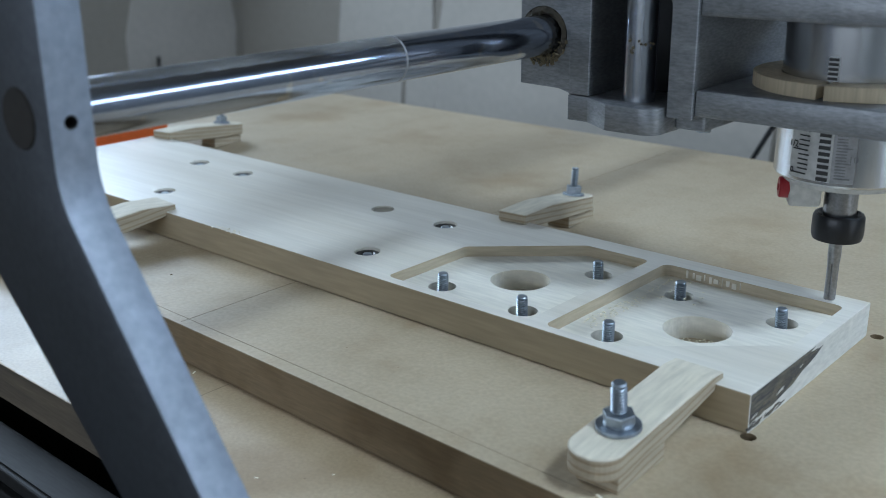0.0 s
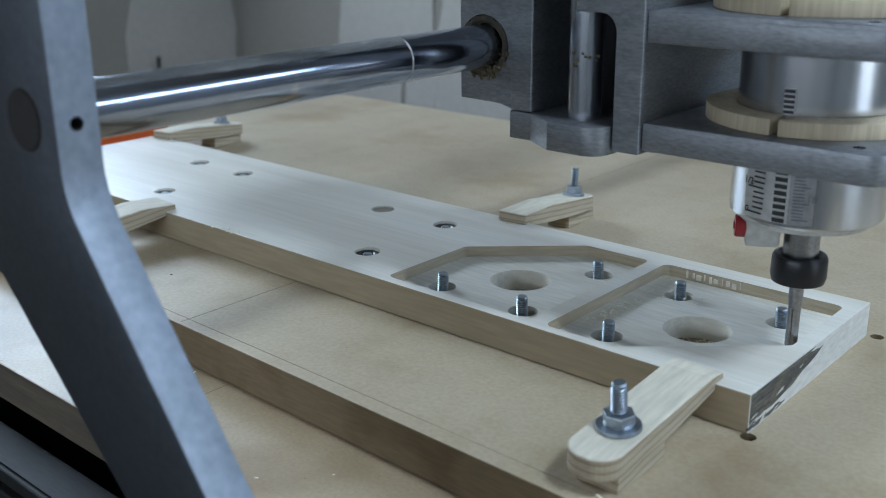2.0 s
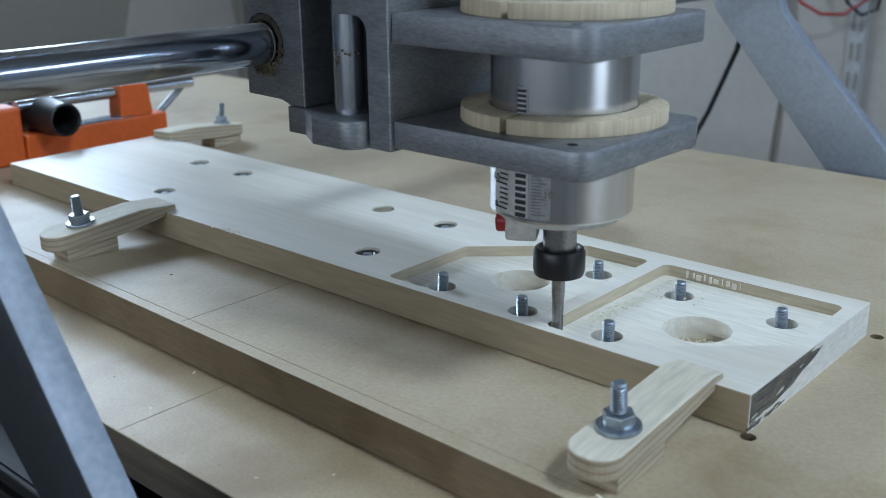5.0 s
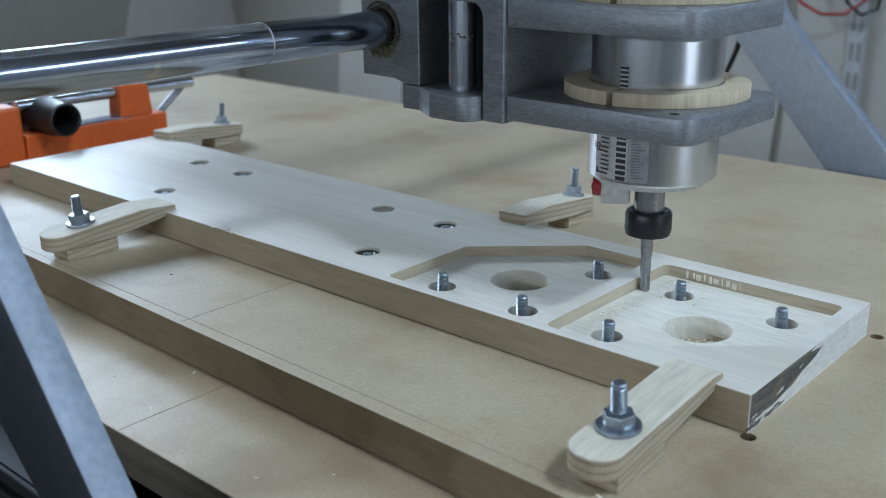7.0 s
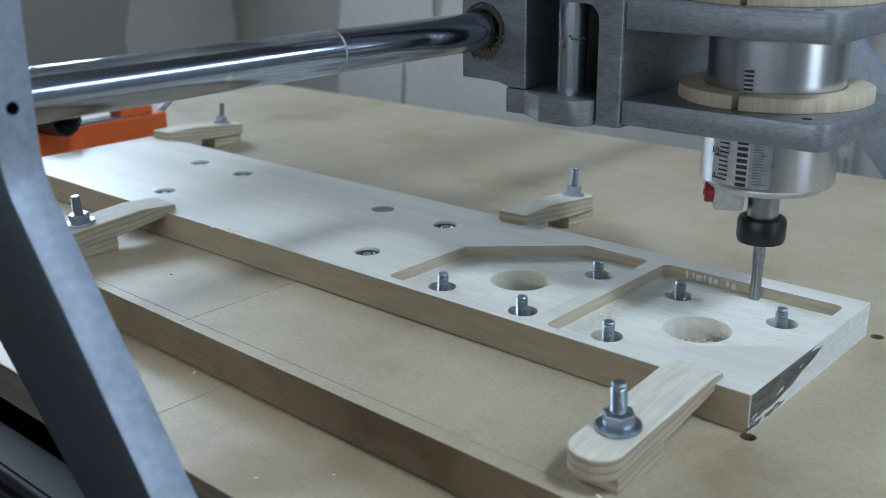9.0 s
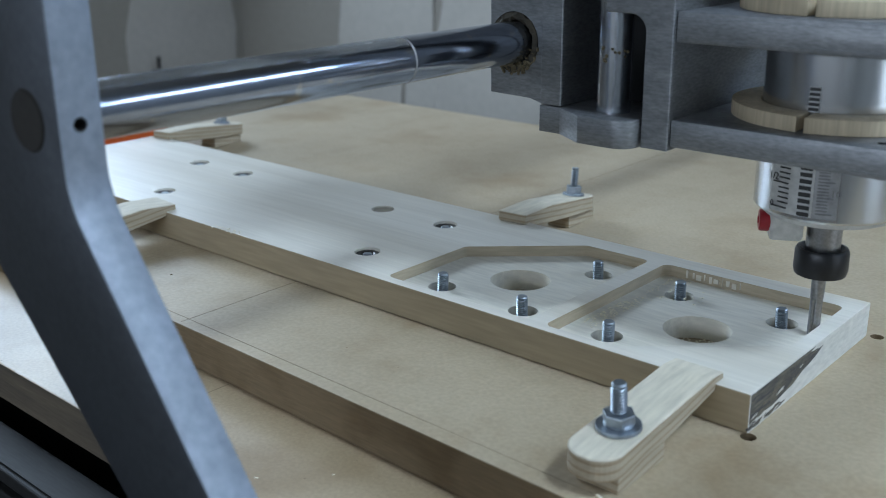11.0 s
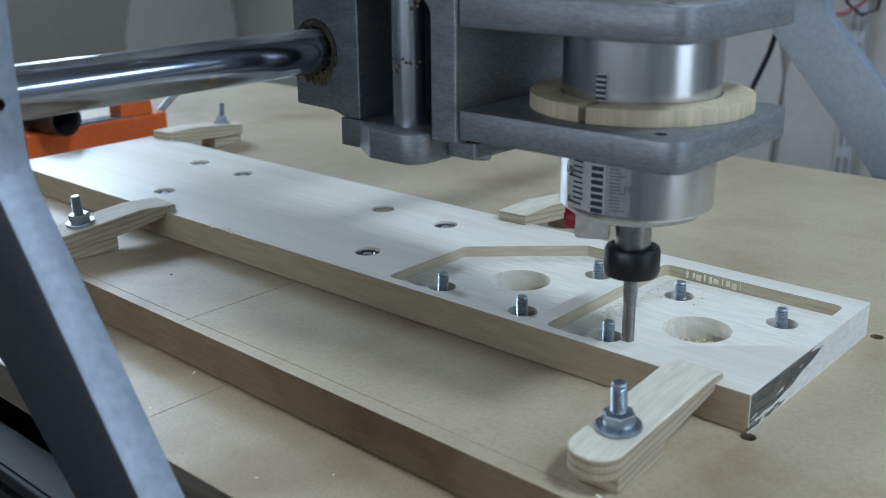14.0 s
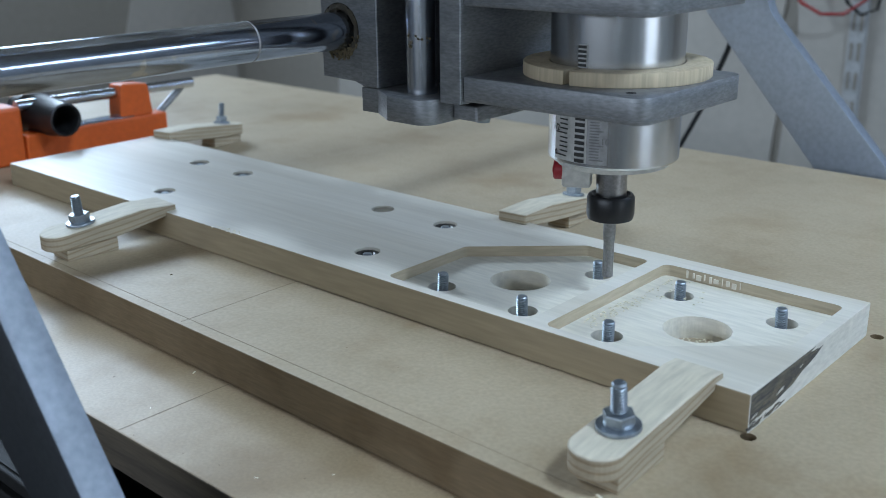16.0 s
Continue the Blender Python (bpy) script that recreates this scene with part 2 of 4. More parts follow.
def smooth(ob, angle=35):
    me = ob.data
    bm = bmesh.new()
    bm.from_mesh(me)
    for f in bm.faces:
        f.smooth = True
    for e in bm.edges:
        if len(e.link_faces) == 2:
            e.smooth = e.calc_face_angle(0) < radians(angle)
    bm.to_mesh(me)
    bm.free()
    return ob


def box(x0, x1, y0, y1, z0, z1, bevel=0.0, segs=2):
    bm = bmesh.new()
    bmesh.ops.create_cube(bm, size=1)
    for v in bm.verts:
        v.co = Vector((x0 + (v.co.x + 0.5) * (x1 - x0), y0 + (v.co.y + 0.5) * (y1 - y0), z0 + (v.co.z + 0.5) * (z1 - z0)))
    if bevel:
        bmesh.ops.bevel(bm, geom=bm.edges[:], offset=bevel, segments=segs, affect="EDGES", profile=0.5)
    return bm


def prism(outline, axis, a, b, bevel=0.0):
    """Extrudes a 2D outline along axis from a to b: 'z' takes (x, y), 'y' takes (x, z), 'x' takes (y, z)."""
    put = {"z": lambda p, h: (p[0], p[1], h), "y": lambda p, h: (p[0], h, p[1]), "x": lambda p, h: (h, p[0], p[1])}[axis]
    bm = bmesh.new()
    lo = [bm.verts.new(put(p, a)) for p in outline]
    hi = [bm.verts.new(put(p, b)) for p in outline]
    n = len(outline)
    bm.faces.new(lo)
    bm.faces.new(hi)
    for i in range(n):
        bm.faces.new((lo[i], lo[(i + 1) % n], hi[(i + 1) % n], hi[i]))
    bmesh.ops.recalc_face_normals(bm, faces=bm.faces[:])
    if bevel:
        sharp = [e for e in bm.edges if e.calc_face_angle(0) > radians(35)]
        bmesh.ops.bevel(bm, geom=sharp, offset=bevel, segments=2, affect="EDGES", profile=0.5)
    return bm


def rounded(points, radius, segs=6):
    """A polygon with each corner turned into an arc; radius is one number or one per corner."""
    out, n = [], len(points)
    for i in range(n):
        r = radius[i] if isinstance(radius, (list, tuple)) else radius
        p = Vector(points[i])
        a, b = (Vector(points[i - 1]) - p).normalized(), (Vector(points[(i + 1) % n]) - p).normalized()
        if r <= 0:
            out.append(tuple(p))
            continue
        half = a.angle(b) / 2
        d = r / math.tan(half)
        c = p + (a + b).normalized() * (r / math.sin(half))
        s, e = p + a * d - c, p + b * d - c
        a0 = math.atan2(s.y, s.x)
        da = math.atan2(e.y, e.x) - a0
        da = (da + math.pi) % (2 * math.pi) - math.pi
        for k in range(segs + 1):
            t = a0 + da * k / segs
            out.append((c.x + r * math.cos(t), c.y + r * math.sin(t)))
    return out


def disc(cx, cy, r, segs=40):
    return [(cx + r * math.cos(2 * math.pi * k / segs), cy + r * math.sin(2 * math.pi * k / segs)) for k in range(segs)]


def lathe(profile, segs=48, closed=False):
    """Turns (radius, z) pairs about z."""
    bm = bmesh.new()
    rings = []
    for r, z in profile:
        if r < 1e-7:
            rings.append([bm.verts.new((0, 0, z))])
        else:
            rings.append([bm.verts.new((r * math.cos(2 * math.pi * k / segs), r * math.sin(2 * math.pi * k / segs), z)) for k in range(segs)])
    pairs = list(zip(rings, rings[1:])) + ([(rings[-1], rings[0])] if closed else [])
    for lo, hi in pairs:
        for k in range(segs):
            j = (k + 1) % segs
            if len(lo) == 1 and len(hi) == 1:
                continue
            if len(lo) == 1:
                bm.faces.new((lo[0], hi[j], hi[k]))
            elif len(hi) == 1:
                bm.faces.new((lo[k], lo[j], hi[0]))
            else:
                bm.faces.new((lo[k], lo[j], hi[j], hi[k]))
    bmesh.ops.recalc_face_normals(bm, faces=bm.faces[:])
    return bm


def moved(bm, m):
    bmesh.ops.transform(bm, matrix=m, verts=bm.verts[:])
    return bm


def join(*bms):
    out = bmesh.new()
    for b in bms:
        me = bpy.data.meshes.new("tmp")
        b.to_mesh(me)
        b.free()
        out.from_mesh(me)
        bpy.data.meshes.remove(me)
    return out


def tube(points, r, segs=8):
    bm = bmesh.new()
    rings, pts = [], [Vector(p) for p in points]
    for i, p in enumerate(pts):
        d = (pts[min(i + 1, len(pts) - 1)] - pts[max(i - 1, 0)]).normalized()
        q = d.to_track_quat("Z", "Y")
        rings.append([bm.verts.new(p + q @ Vector((r * math.cos(2 * math.pi * k / segs), r * math.sin(2 * math.pi * k / segs), 0))) for k in range(segs)])
    for a, b in zip(rings, rings[1:]):
        for k in range(segs):
            bm.faces.new((a[k], a[(k + 1) % segs], b[(k + 1) % segs], b[k]))
    bm.faces.new(rings[0][::-1])
    bm.faces.new(rings[-1])
    bmesh.ops.recalc_face_normals(bm, faces=bm.faces[:])
    return bm


def carve(ob, cutters, inner=None):
    """Cuts the closed shapes in cutters out of ob for good; the cut walls take the material inner."""
    if inner:
        ob.data.materials.append(inner)
    for bm in cutters:
        me = bpy.data.meshes.new("cut")
        for f in bm.faces:
            f.material_index = 0
        bmesh.ops.recalc_face_normals(bm, faces=bm.faces[:])
        bm.to_mesh(me)
        bm.free()
        me.materials.append(inner or ob.data.materials[0])
        tool = new("cut", me)
        md = ob.modifiers.new("cut", "BOOLEAN")
        md.operation, md.object, md.solver = "DIFFERENCE", tool, "EXACT"
        md.material_mode = "TRANSFER"
        bpy.context.view_layer.update()
        done = bpy.data.meshes.new_from_object(ob.evaluated_get(bpy.context.evaluated_depsgraph_get()))
        ob.modifiers.clear()
        old = ob.data
        ob.data = done
        bpy.data.meshes.remove(old)
        bpy.data.objects.remove(tool)
        bpy.data.meshes.remove(me)
    return ob


def empty(name, m=None):
    ob = new(name)
    ob.empty_display_size = 0.02
    if m:
        ob.matrix_world = m
    return ob


# ================= the room =================
X0, X1, Y0, Y1, Z0, Z1 = -2.2, 1.32, -1.7, 1.45, -0.92, 1.7


def structure(name, bm, material, label, category):
    return tagged(part(name, bm, material), label, category, kind="structure")


# Floor and ceiling lie out of view, kept dark to hold down bounced light.
structure("floor", box(X0, X1, Y0, Y1, Z0 - 0.1, Z0), M_CONCRETE, "bare grey concrete workshop floor", "floor")
structure("ceiling", box(X0, X1, Y0, Y1, Z1, Z1 + 0.1), M_CEIL, "unseen dark ceiling that holds down bounced light", "ceiling")
wall_n = structure("wall_north", box(X0 - 0.12, X1 + 0.12, Y1, Y1 + 0.12, Z0, Z1), M_WALL, "grey plasterboard wall with pale filler patches", "wall")
wall_s = structure("wall_south", box(X0 - 0.12, X1 + 0.12, Y0 - 0.12, Y0, Z0, Z1), M_WALL, "plain grey workshop wall with two windows", "wall")
wall_w = structure("wall_west", box(X0 - 0.12, X0, Y0, Y1, Z0, Z1), M_WALL, "grey plasterboard wall with a window", "wall")
wall_e = structure("wall_east", box(X1, X1 + 0.12, Y0, Y1, Z0, Z1), M_BOUNCE_WALL, "unseen wall kept pale to bounce light, with a low strip window", "wall")
carve(wall_n, [box(0.66, 1.26, Y1 - 0.1, Y1 + 0.3, 0.79, 0.95)], M_CEIL)
carve(wall_e, [box(X1 - 0.1, X1 + 0.3, 0.43, 1.43, 0.78, 0.96), box(X1 - 0.1, X1 + 0.3, -0.23, 0.27, -0.19, 0.51)], M_CEIL)
carve(wall_w, [box(X0 - 0.3, X0 + 0.1, -0.10, 0.94, 0.62, 1.02)], M_CEIL)
carve(wall_s, [box(-1.08, 0.58, Y0 - 0.3, Y0 + 0.1, 0.36, 0.52), box(0.85, 1.09, Y0 - 0.3, Y0 + 0.1, 0.02, 0.82)], M_CEIL)


def window(name, m, w, h, label):
    """A framed pane in the xz plane of m, centred on it."""
    win = empty(name, m)
    tagged(win, label, "window", kind="structure")
    f, x, z = 0.035, w / 2, h / 2
    part("window_frame", join(box(-x, -x + f, -0.03, 0.03, -z, z), box(x - f, x, -0.03, 0.03, -z, z),
                              box(-x + f, x - f, -0.03, 0.03, -z, -z + f), box(-x + f, x - f, -0.03, 0.03, z - f, z)), M_WHITE, win)
    pane = part("pane", box(-x + f, x - f, -0.003, 0.003, -z + f, z - f), M_GLASS, win)
    pane.visible_shadow = False


window("window_1", pose(X1 + 0.08, 0.93, 0.87, 0, 0, 90), 1.00, 0.18, "low white framed window with clear glass")
window("window_6", pose(0.96, Y1 + 0.08, 0.87), 0.60, 0.16, "low white framed window with clear glass")
window("window_2", pose(X0 - 0.08, 0.42, 0.82, 0, 0, 90), 1.04, 0.40, "white framed window beside the workbench")
window("window_4", pose(0.97, Y0 - 0.08, 0.42), 0.24, 0.80, "tall narrow white framed window with clear glass")
window("window_5", pose(X1 + 0.08, 0.02, 0.16, 0, 0, 90), 0.50, 0.70, "narrow white framed window beside the bench")
window("window_3", pose(-0.25, Y0 - 0.08, 0.44), 1.66, 0.16, "low wide white framed window with clear glass")
panel = empty("ceiling_light", look((0.849, 0.0192, 1.4142), (-0.05, 0.10, 0.0)))
tagged(panel, "tilted white work light under the ceiling", "ceiling light")
part("frame", box(-0.22, 0.22, -0.17, 0.17, 0.004, 0.03, 0.004), M_WHITE, panel)
part("stem", tube([(0, 0, 0.03), (0, 0.22, 0.24)], 0.012), M_WHITE, panel)

# pale filler on the plasterboard joints
def ragged(a0, a1, wall, axis, b0, b1):
    pts = [(a0 + random.uniform(-0.02, 0.02), z) for z in np.linspace(Z0 + 0.02, Z1 - 0.02, 30)]
    pts += [(a1 + random.uniform(-0.01, 0.01), z) for z in np.linspace(Z1 - 0.02, Z0 + 0.02, 30)]
    part("filler_strip", prism(pts, axis, b0, b1), M_PATCH, wall)


ragged(-1.80, -1.575, wall_n, "y", Y1 - 0.004, Y1 + 0.02)
ragged(-1.565, -1.465, wall_n, "y", Y1 - 0.005, Y1 + 0.02)
ragged(-1.455, -0.62, wall_n, "y", Y1 - 0.004, Y1 + 0.02)
ragged(-0.60, 0.55, wall_n, "y", Y1 - 0.005, Y1 + 0.02)
ragged(1.10, Y1 - 0.03, wall_w, "x", X0 - 0.02, X0 + 0.004)

# ================= the bed =================
UP_Y0, UP_Y1, BED_X0, BED_X1, STEP = -0.0825, 0.452, -0.965, 0.34, 0.0215

base = empty("machine_base")
tagged(base, "aluminium machine frame under the wooden bed", "machine frame")
part("base_board", box(BED_X0 - 0.01, BED_X1 + 0.01, -0.147, 0.47, -STEP - 0.022, -STEP, 0.0008), [M_WORN], base, "brown fibreboard base board with a cut edge")
bb = next(o for o in base.children if o.name.startswith("base_board"))
bb.data.materials.append(M_SHADED_EDGE)
for f in bb.data.polygons:
    f.material_index = 1 if abs(f.normal.z) < 0.5 else 0
for y in (-0.168, 0.482):
    ribs = [box(BED_X0, BED_X1, y - 0.012 - 0.002 * (k % 2), y + 0.012 + 0.002 * (k % 2), -0.055 - 0.0105 * k, -0.0475 - 0.0105 * k, 0.001) for k in range(8)]
    part("frame_rail", join(box(BED_X0, BED_X1, y - 0.009, y + 0.009, -0.1308, -0.0465), *ribs), M_RAIL, base, "ribbed dark guide rail")
# Added dark tray: hides the floor so the space below the bed stays dark.
part("support_tray", box(BED_X0, BED_X1, -0.30, 0.5, -0.15, -0.131, 0.001), M_RAIL, base)
for x in (BED_X0 + 0.04, BED_X1 - 0.04):
    for y in (-0.15, 0.46):
        part("leg", box(x - 0.03, x + 0.03, y - 0.03, y + 0.03, Z0, -0.15, 0.002), M_ALU_DARK, base)
for y in (-0.12, 0.15, 0.44):
    part("bearer", box(BED_X0, BED_X1, y - 0.015, y + 0.015, -0.131, -STEP - 0.022), M_ALU_DARK, base)

spoil = part("spoilboard", prism([(BED_X0, -0.0664), (BED_X1, -0.0958), (BED_X1, UP_Y1), (BED_X0, UP_Y1)], "z", -STEP, 0, 0.0005), [M_MDF, M_MDF_EDGE])
tagged(spoil, "tan fibreboard spoilboard with pencil lines and dark cut edges", "work surface")
for f in spoil.data.polygons:
    f.material_index = 1 if abs(f.normal.z) < 0.5 else 0
carve(spoil, [prism(disc(x, y, q, 20), "z", -0.005, 0.01) for x, y, q in ((0.0012, -0.0015, 0.0033), (0.0046, 0.1355, 0.0033), (-0.3465, -0.0403, 0.0009))], M_MDF_EDGE)
part("pencil_line", moved(box(-0.54, 0.40, -0.00025, 0.00025, -0.001, 0.00012), pose(-0.2644, -0.0749, 0, 0, 0, -0.83)), M_LINE, spoil)
part("pencil_line", box(-0.2804, -0.2800, UP_Y0 + 0.003, 0.44, -0.001, 0.00012), M_LINE, spoil)
part("pencil_line", box(-0.2378, -0.2373, -0.146, UP_Y0 - 0.0008, -STEP - 0.001, -STEP + 0.00012), M_LINE, base)

# ================= the workpiece =================
L, W, H, FLOOR = 0.6213, 0.1335, 0.018, 0.0117
POCKETS = [[(-0.107, 0.0055), (-0.068, 0.0055), (-0.0078, 0.058), (-0.0078, 0.1195), (-0.107, 0.1195)],
           [(-0.2115, 0.0060), (-0.1165, 0.0060), (-0.1165, 0.1185), (-0.158, 0.1185), (-0.2115, 0.0714)]]
STUDS = [(-0.1892, 0.0257), (-0.1347, 0.0257), (-0.1347, 0.0952), (-0.0849, 0.0262), (-0.0849, 0.0955), (-0.0281, 0.0945)]
PLAIN = [(-0.2492, 0.0283), (-0.3038, 0.0965), (-0.2492, 0.0965), (-0.5058, 0.0972), (-0.4521, 0.0972), (-0.4546, 0.0303)]

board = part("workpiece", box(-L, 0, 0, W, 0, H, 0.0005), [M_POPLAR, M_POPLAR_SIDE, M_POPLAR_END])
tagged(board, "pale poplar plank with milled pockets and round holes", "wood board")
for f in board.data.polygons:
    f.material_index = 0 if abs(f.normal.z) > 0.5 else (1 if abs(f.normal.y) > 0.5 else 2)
carve(board, [prism(rounded(p, 0.0042), "z", FLOOR, 0.05) for p in POCKETS], M_POPLAR_CUT)
carve(board, [prism(disc(x, y, 0.0076), "z", -0.01, 0.05) for x, y in STUDS + PLAIN]
      + [prism(disc(x, y, 0.0165, 56), "z", -0.01, 0.05) for x, y in ((-0.1629, 0.0606), (-0.056, 0.061))], M_POPLAR_CUT)
# Upright pocket faces take the browner, shade-toned wall colour.
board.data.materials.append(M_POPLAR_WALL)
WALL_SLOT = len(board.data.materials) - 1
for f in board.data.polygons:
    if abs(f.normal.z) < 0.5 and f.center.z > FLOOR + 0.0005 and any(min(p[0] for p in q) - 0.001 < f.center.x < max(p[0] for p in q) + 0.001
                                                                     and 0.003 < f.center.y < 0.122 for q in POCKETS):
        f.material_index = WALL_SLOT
part("chatter_marks", join(*[box(-0.094 + 0.0034 * k + 0.0008 * math.sin(k * 2.3), -0.0928 + 0.0034 * k + 0.0005 * (k % 3), 0.1188, 0.1197, FLOOR + 0.0012 + 0.0006 * (k % 2), H - 0.0008 - 0.0006 * (k % 3), 0.0003) for k in range(10)]), M_POPLAR_CUT, board, "ragged ridges left by the cutter")
# flaking dark paint left on the sawn end
M_END_BROWN = surface("weathered_brown_end", (0.15, 0.128, 0.095), (0.018, 0.024, 0.034), 0.7, big=420, fine=1500, stretch=(1, 0.13, 1.1), bump=0.4, grain=0.7, mix=0.95)
part("weathered_patch", prism([(0.0007, 0.0175), (0.050, 0.0175), (0.0655, 0.0174), (0.0605, 0.0163), (0.0640, 0.0158), (0.0600, 0.0146), (0.0740, 0.0150), (0.0680, 0.0128),
                               (0.0610, 0.0112), (0.0520, 0.0098), (0.0440, 0.0072), (0.0330, 0.0060), (0.0220, 0.0046), (0.0120, 0.0052), (0.0007, 0.0038)], "x", -0.0004, 0.0001), M_END_BROWN, board, "brown weathered wood on the sawn end")
carve(board, [box(-1, 0.05, -0.01, 0.0040, -0.01, 0.0005)], M_POPLAR_SIDE)
rng = random.Random(4)
flake = []
for k in range(90):
    y, s = rng.uniform(0.003, 0.066), rng.uniform(0.0007, 0.0018)
    low = 0.003 + 0.011 * (y / 0.07) ** 1.2
    z = min(0.0168, low + abs(rng.gauss(0, 0.0028))) if k % 4 else rng.uniform(0.0012, 0.0035)
    if k % 4 == 0:
        y = rng.uniform(0.001, 0.036)
    flake.append(prism([(y + s * 2.6 * math.cos(a) * rng.uniform(0.4, 1.3), min(0.0175, max(0.0004, z + s * 0.34 * math.sin(a) * rng.uniform(0.4, 1.3)
                        + 0.30 * s * math.cos(a)))) for a in np.linspace(0, 2 * math.pi, 10)[:-1]], "x", -0.0004, 0.00016 + 0.0000008 * k))
pale = []
for k in range(4):
    y, t = rng.uniform(0.004, 0.060), rng.uniform(0.0006, 0.0014)
    z = rng.uniform(0.0035, 0.0060) + 0.010 * (y / 0.07)
    z = min(z, 0.0165)
    pale.append(prism([(y + t * 3.2 * math.cos(a) * rng.uniform(0.4, 1.3), z + t * 0.22 * math.sin(a) + 0.35 * t * math.cos(a)) for a in np.linspace(0, 2 * math.pi, 9)[:-1]], "x", -0.0004, 0.00026 + 0.0000008 * k))
tagged(part("whitewash_streaks", join(*pale), M_POPLAR_END, board, "whitish streaks on the sawn end"), kind="stuff")
tagged(part("paint_flakes", join(*flake), M_PAINT_DARK, board, "dark flaking paint on the sawn end"), kind="stuff")


def thread(r, z0, z1, pitch=0.0012):
    prof = [(0, z0), (r * 0.76, z0)]
    n = int((z1 - z0 - 0.001) / pitch)
    for k in range(n):
        z = z0 + k * pitch
        prof += [(r * 0.76, z + pitch * 0.1), (r, z + pitch * 0.45), (r, z + pitch * 0.6), (r * 0.76, z + pitch * 0.98)]
    prof += [(r * 0.95, z1 - 0.0007), (r * 0.78, z1), (0, z1)]
    return lathe(prof, 24)


def stud(x, y, top, lean):
    ob = part("threaded_stud", thread(0.0030, 0.0, top), M_ZINC)
    smooth(ob, 22)
    ob.matrix_world = pose(x, y, 0.0001, lean[0], lean[1], 0)
    tagged(ob, "zinc-plated threaded stud standing in a round hole", "threaded stud", "studs in the plank")


for k, (x, y) in enumerate(STUDS):
    stud(x + 0.0004 * math.sin(k * 5), y, 0.0195, (2 * math.sin(k * 3), 2 * math.cos(k * 2)))
for k, (x, y) in enumerate(PLAIN):
    if k in (0, 2, 3, 4, 5):
        stud(x, y, 0.0168, (0, 0))

plug = smooth(part("wooden_plug", lathe([(0, 0.0), (0.0074, 0.0), (0.0074, 0.0165), (0.0070, 0.0169), (0, 0.0169)], 36), M_PLUG), 30)
plug.location = (PLAIN[1][0], PLAIN[1][1], 0.0001)
tagged(plug, "brown wooden plug sunk in a round hole", "wooden plug")
for x, y in PLAIN[:1] + PLAIN[2:]:
    ins = smooth(part("threaded_insert", lathe([(0.0034, 0.0), (0.0074, 0.0), (0.0074, 0.0160), (0.0070, 0.0164), (0.0046, 0.0164), (0.0034, 0.0156)], 36, True), M_DARKSTEEL), 30)
    ins.location = (x, y, 0.0001)
    tagged(ins, "dark metal threaded insert sunk in the plank", "threaded insert", "inserts in the plank")

# wood chips and dust
rng = random.Random(9)
chips = []
for k in range(420):
    q = rng.random()
    if q < 0.34:
        t = rng.random()
        x, y, z = -0.1035 + rng.uniform(0, 0.008) + 0.004 * rng.random() * t, 0.030 + 0.052 * t, FLOOR
    elif q < 0.75:
        a, r = rng.uniform(0, 2 * math.pi), 0.015 * math.sqrt(rng.random())
        x, y, z = -0.056 + r * math.cos(a), 0.061 + r * math.sin(a), 0.0003
    elif q < 0.86:
        a, r = rng.uniform(0, 2 * math.pi), 0.013 * math.sqrt(rng.random())
        x, y, z = -0.1629 + r * math.cos(a), 0.0606 + r * math.sin(a), 0.0003
    else:
        x, y, z = -0.1 + 0.03 * rng.random() ** 2, rng.uniform(0.085, 0.117), FLOOR
        if rng.random() < 0.35:
            x, y = rng.uniform(-0.36, -0.33), rng.uniform(-0.002, 0.004)
            z = H
    s = rng.uniform(0.0003, 0.0008)
    chips.append(moved(box(-s, s, -s * 0.6, s * 0.6, -s * 0.18, s * 0.18), pose(x, y, z + s * 0.35 + 0.0007 * rng.random() ** 3, rng.uniform(-22, 22), rng.uniform(-22, 22), rng.uniform(0, 360))))
for x, y, z, s in ((-0.2620, -0.0867, -0.0214, 0.0008), (-0.1560, -0.1310, -0.0214, 0.0005), (-0.1330, -0.1080, -0.0214, 0.0004), (-0.2450, -0.1240, -0.0214, 0.0005), (-0.0200, -0.0790, 0.0001, 0.0010)):
    chips.append(moved(box(-s * 1.6, s * 1.6, -s * 0.5, s * 0.5, 0, s * 0.4), pose(x, y, z, 0, 0, 900 * x)))
tagged(part("wood_chips", join(*chips), M_CHIP), "pale loose wood chips in the milled pocket", "wood chips", kind="stuff")

# ================= plywood clamps =================


def hexagon(r, z0, z1):
    bm = prism([(r * math.cos(k * math.pi / 3), r * math.sin(k * math.pi / 3)) for k in range(6)], "z", z0, z1, 0.0004)
    return bm


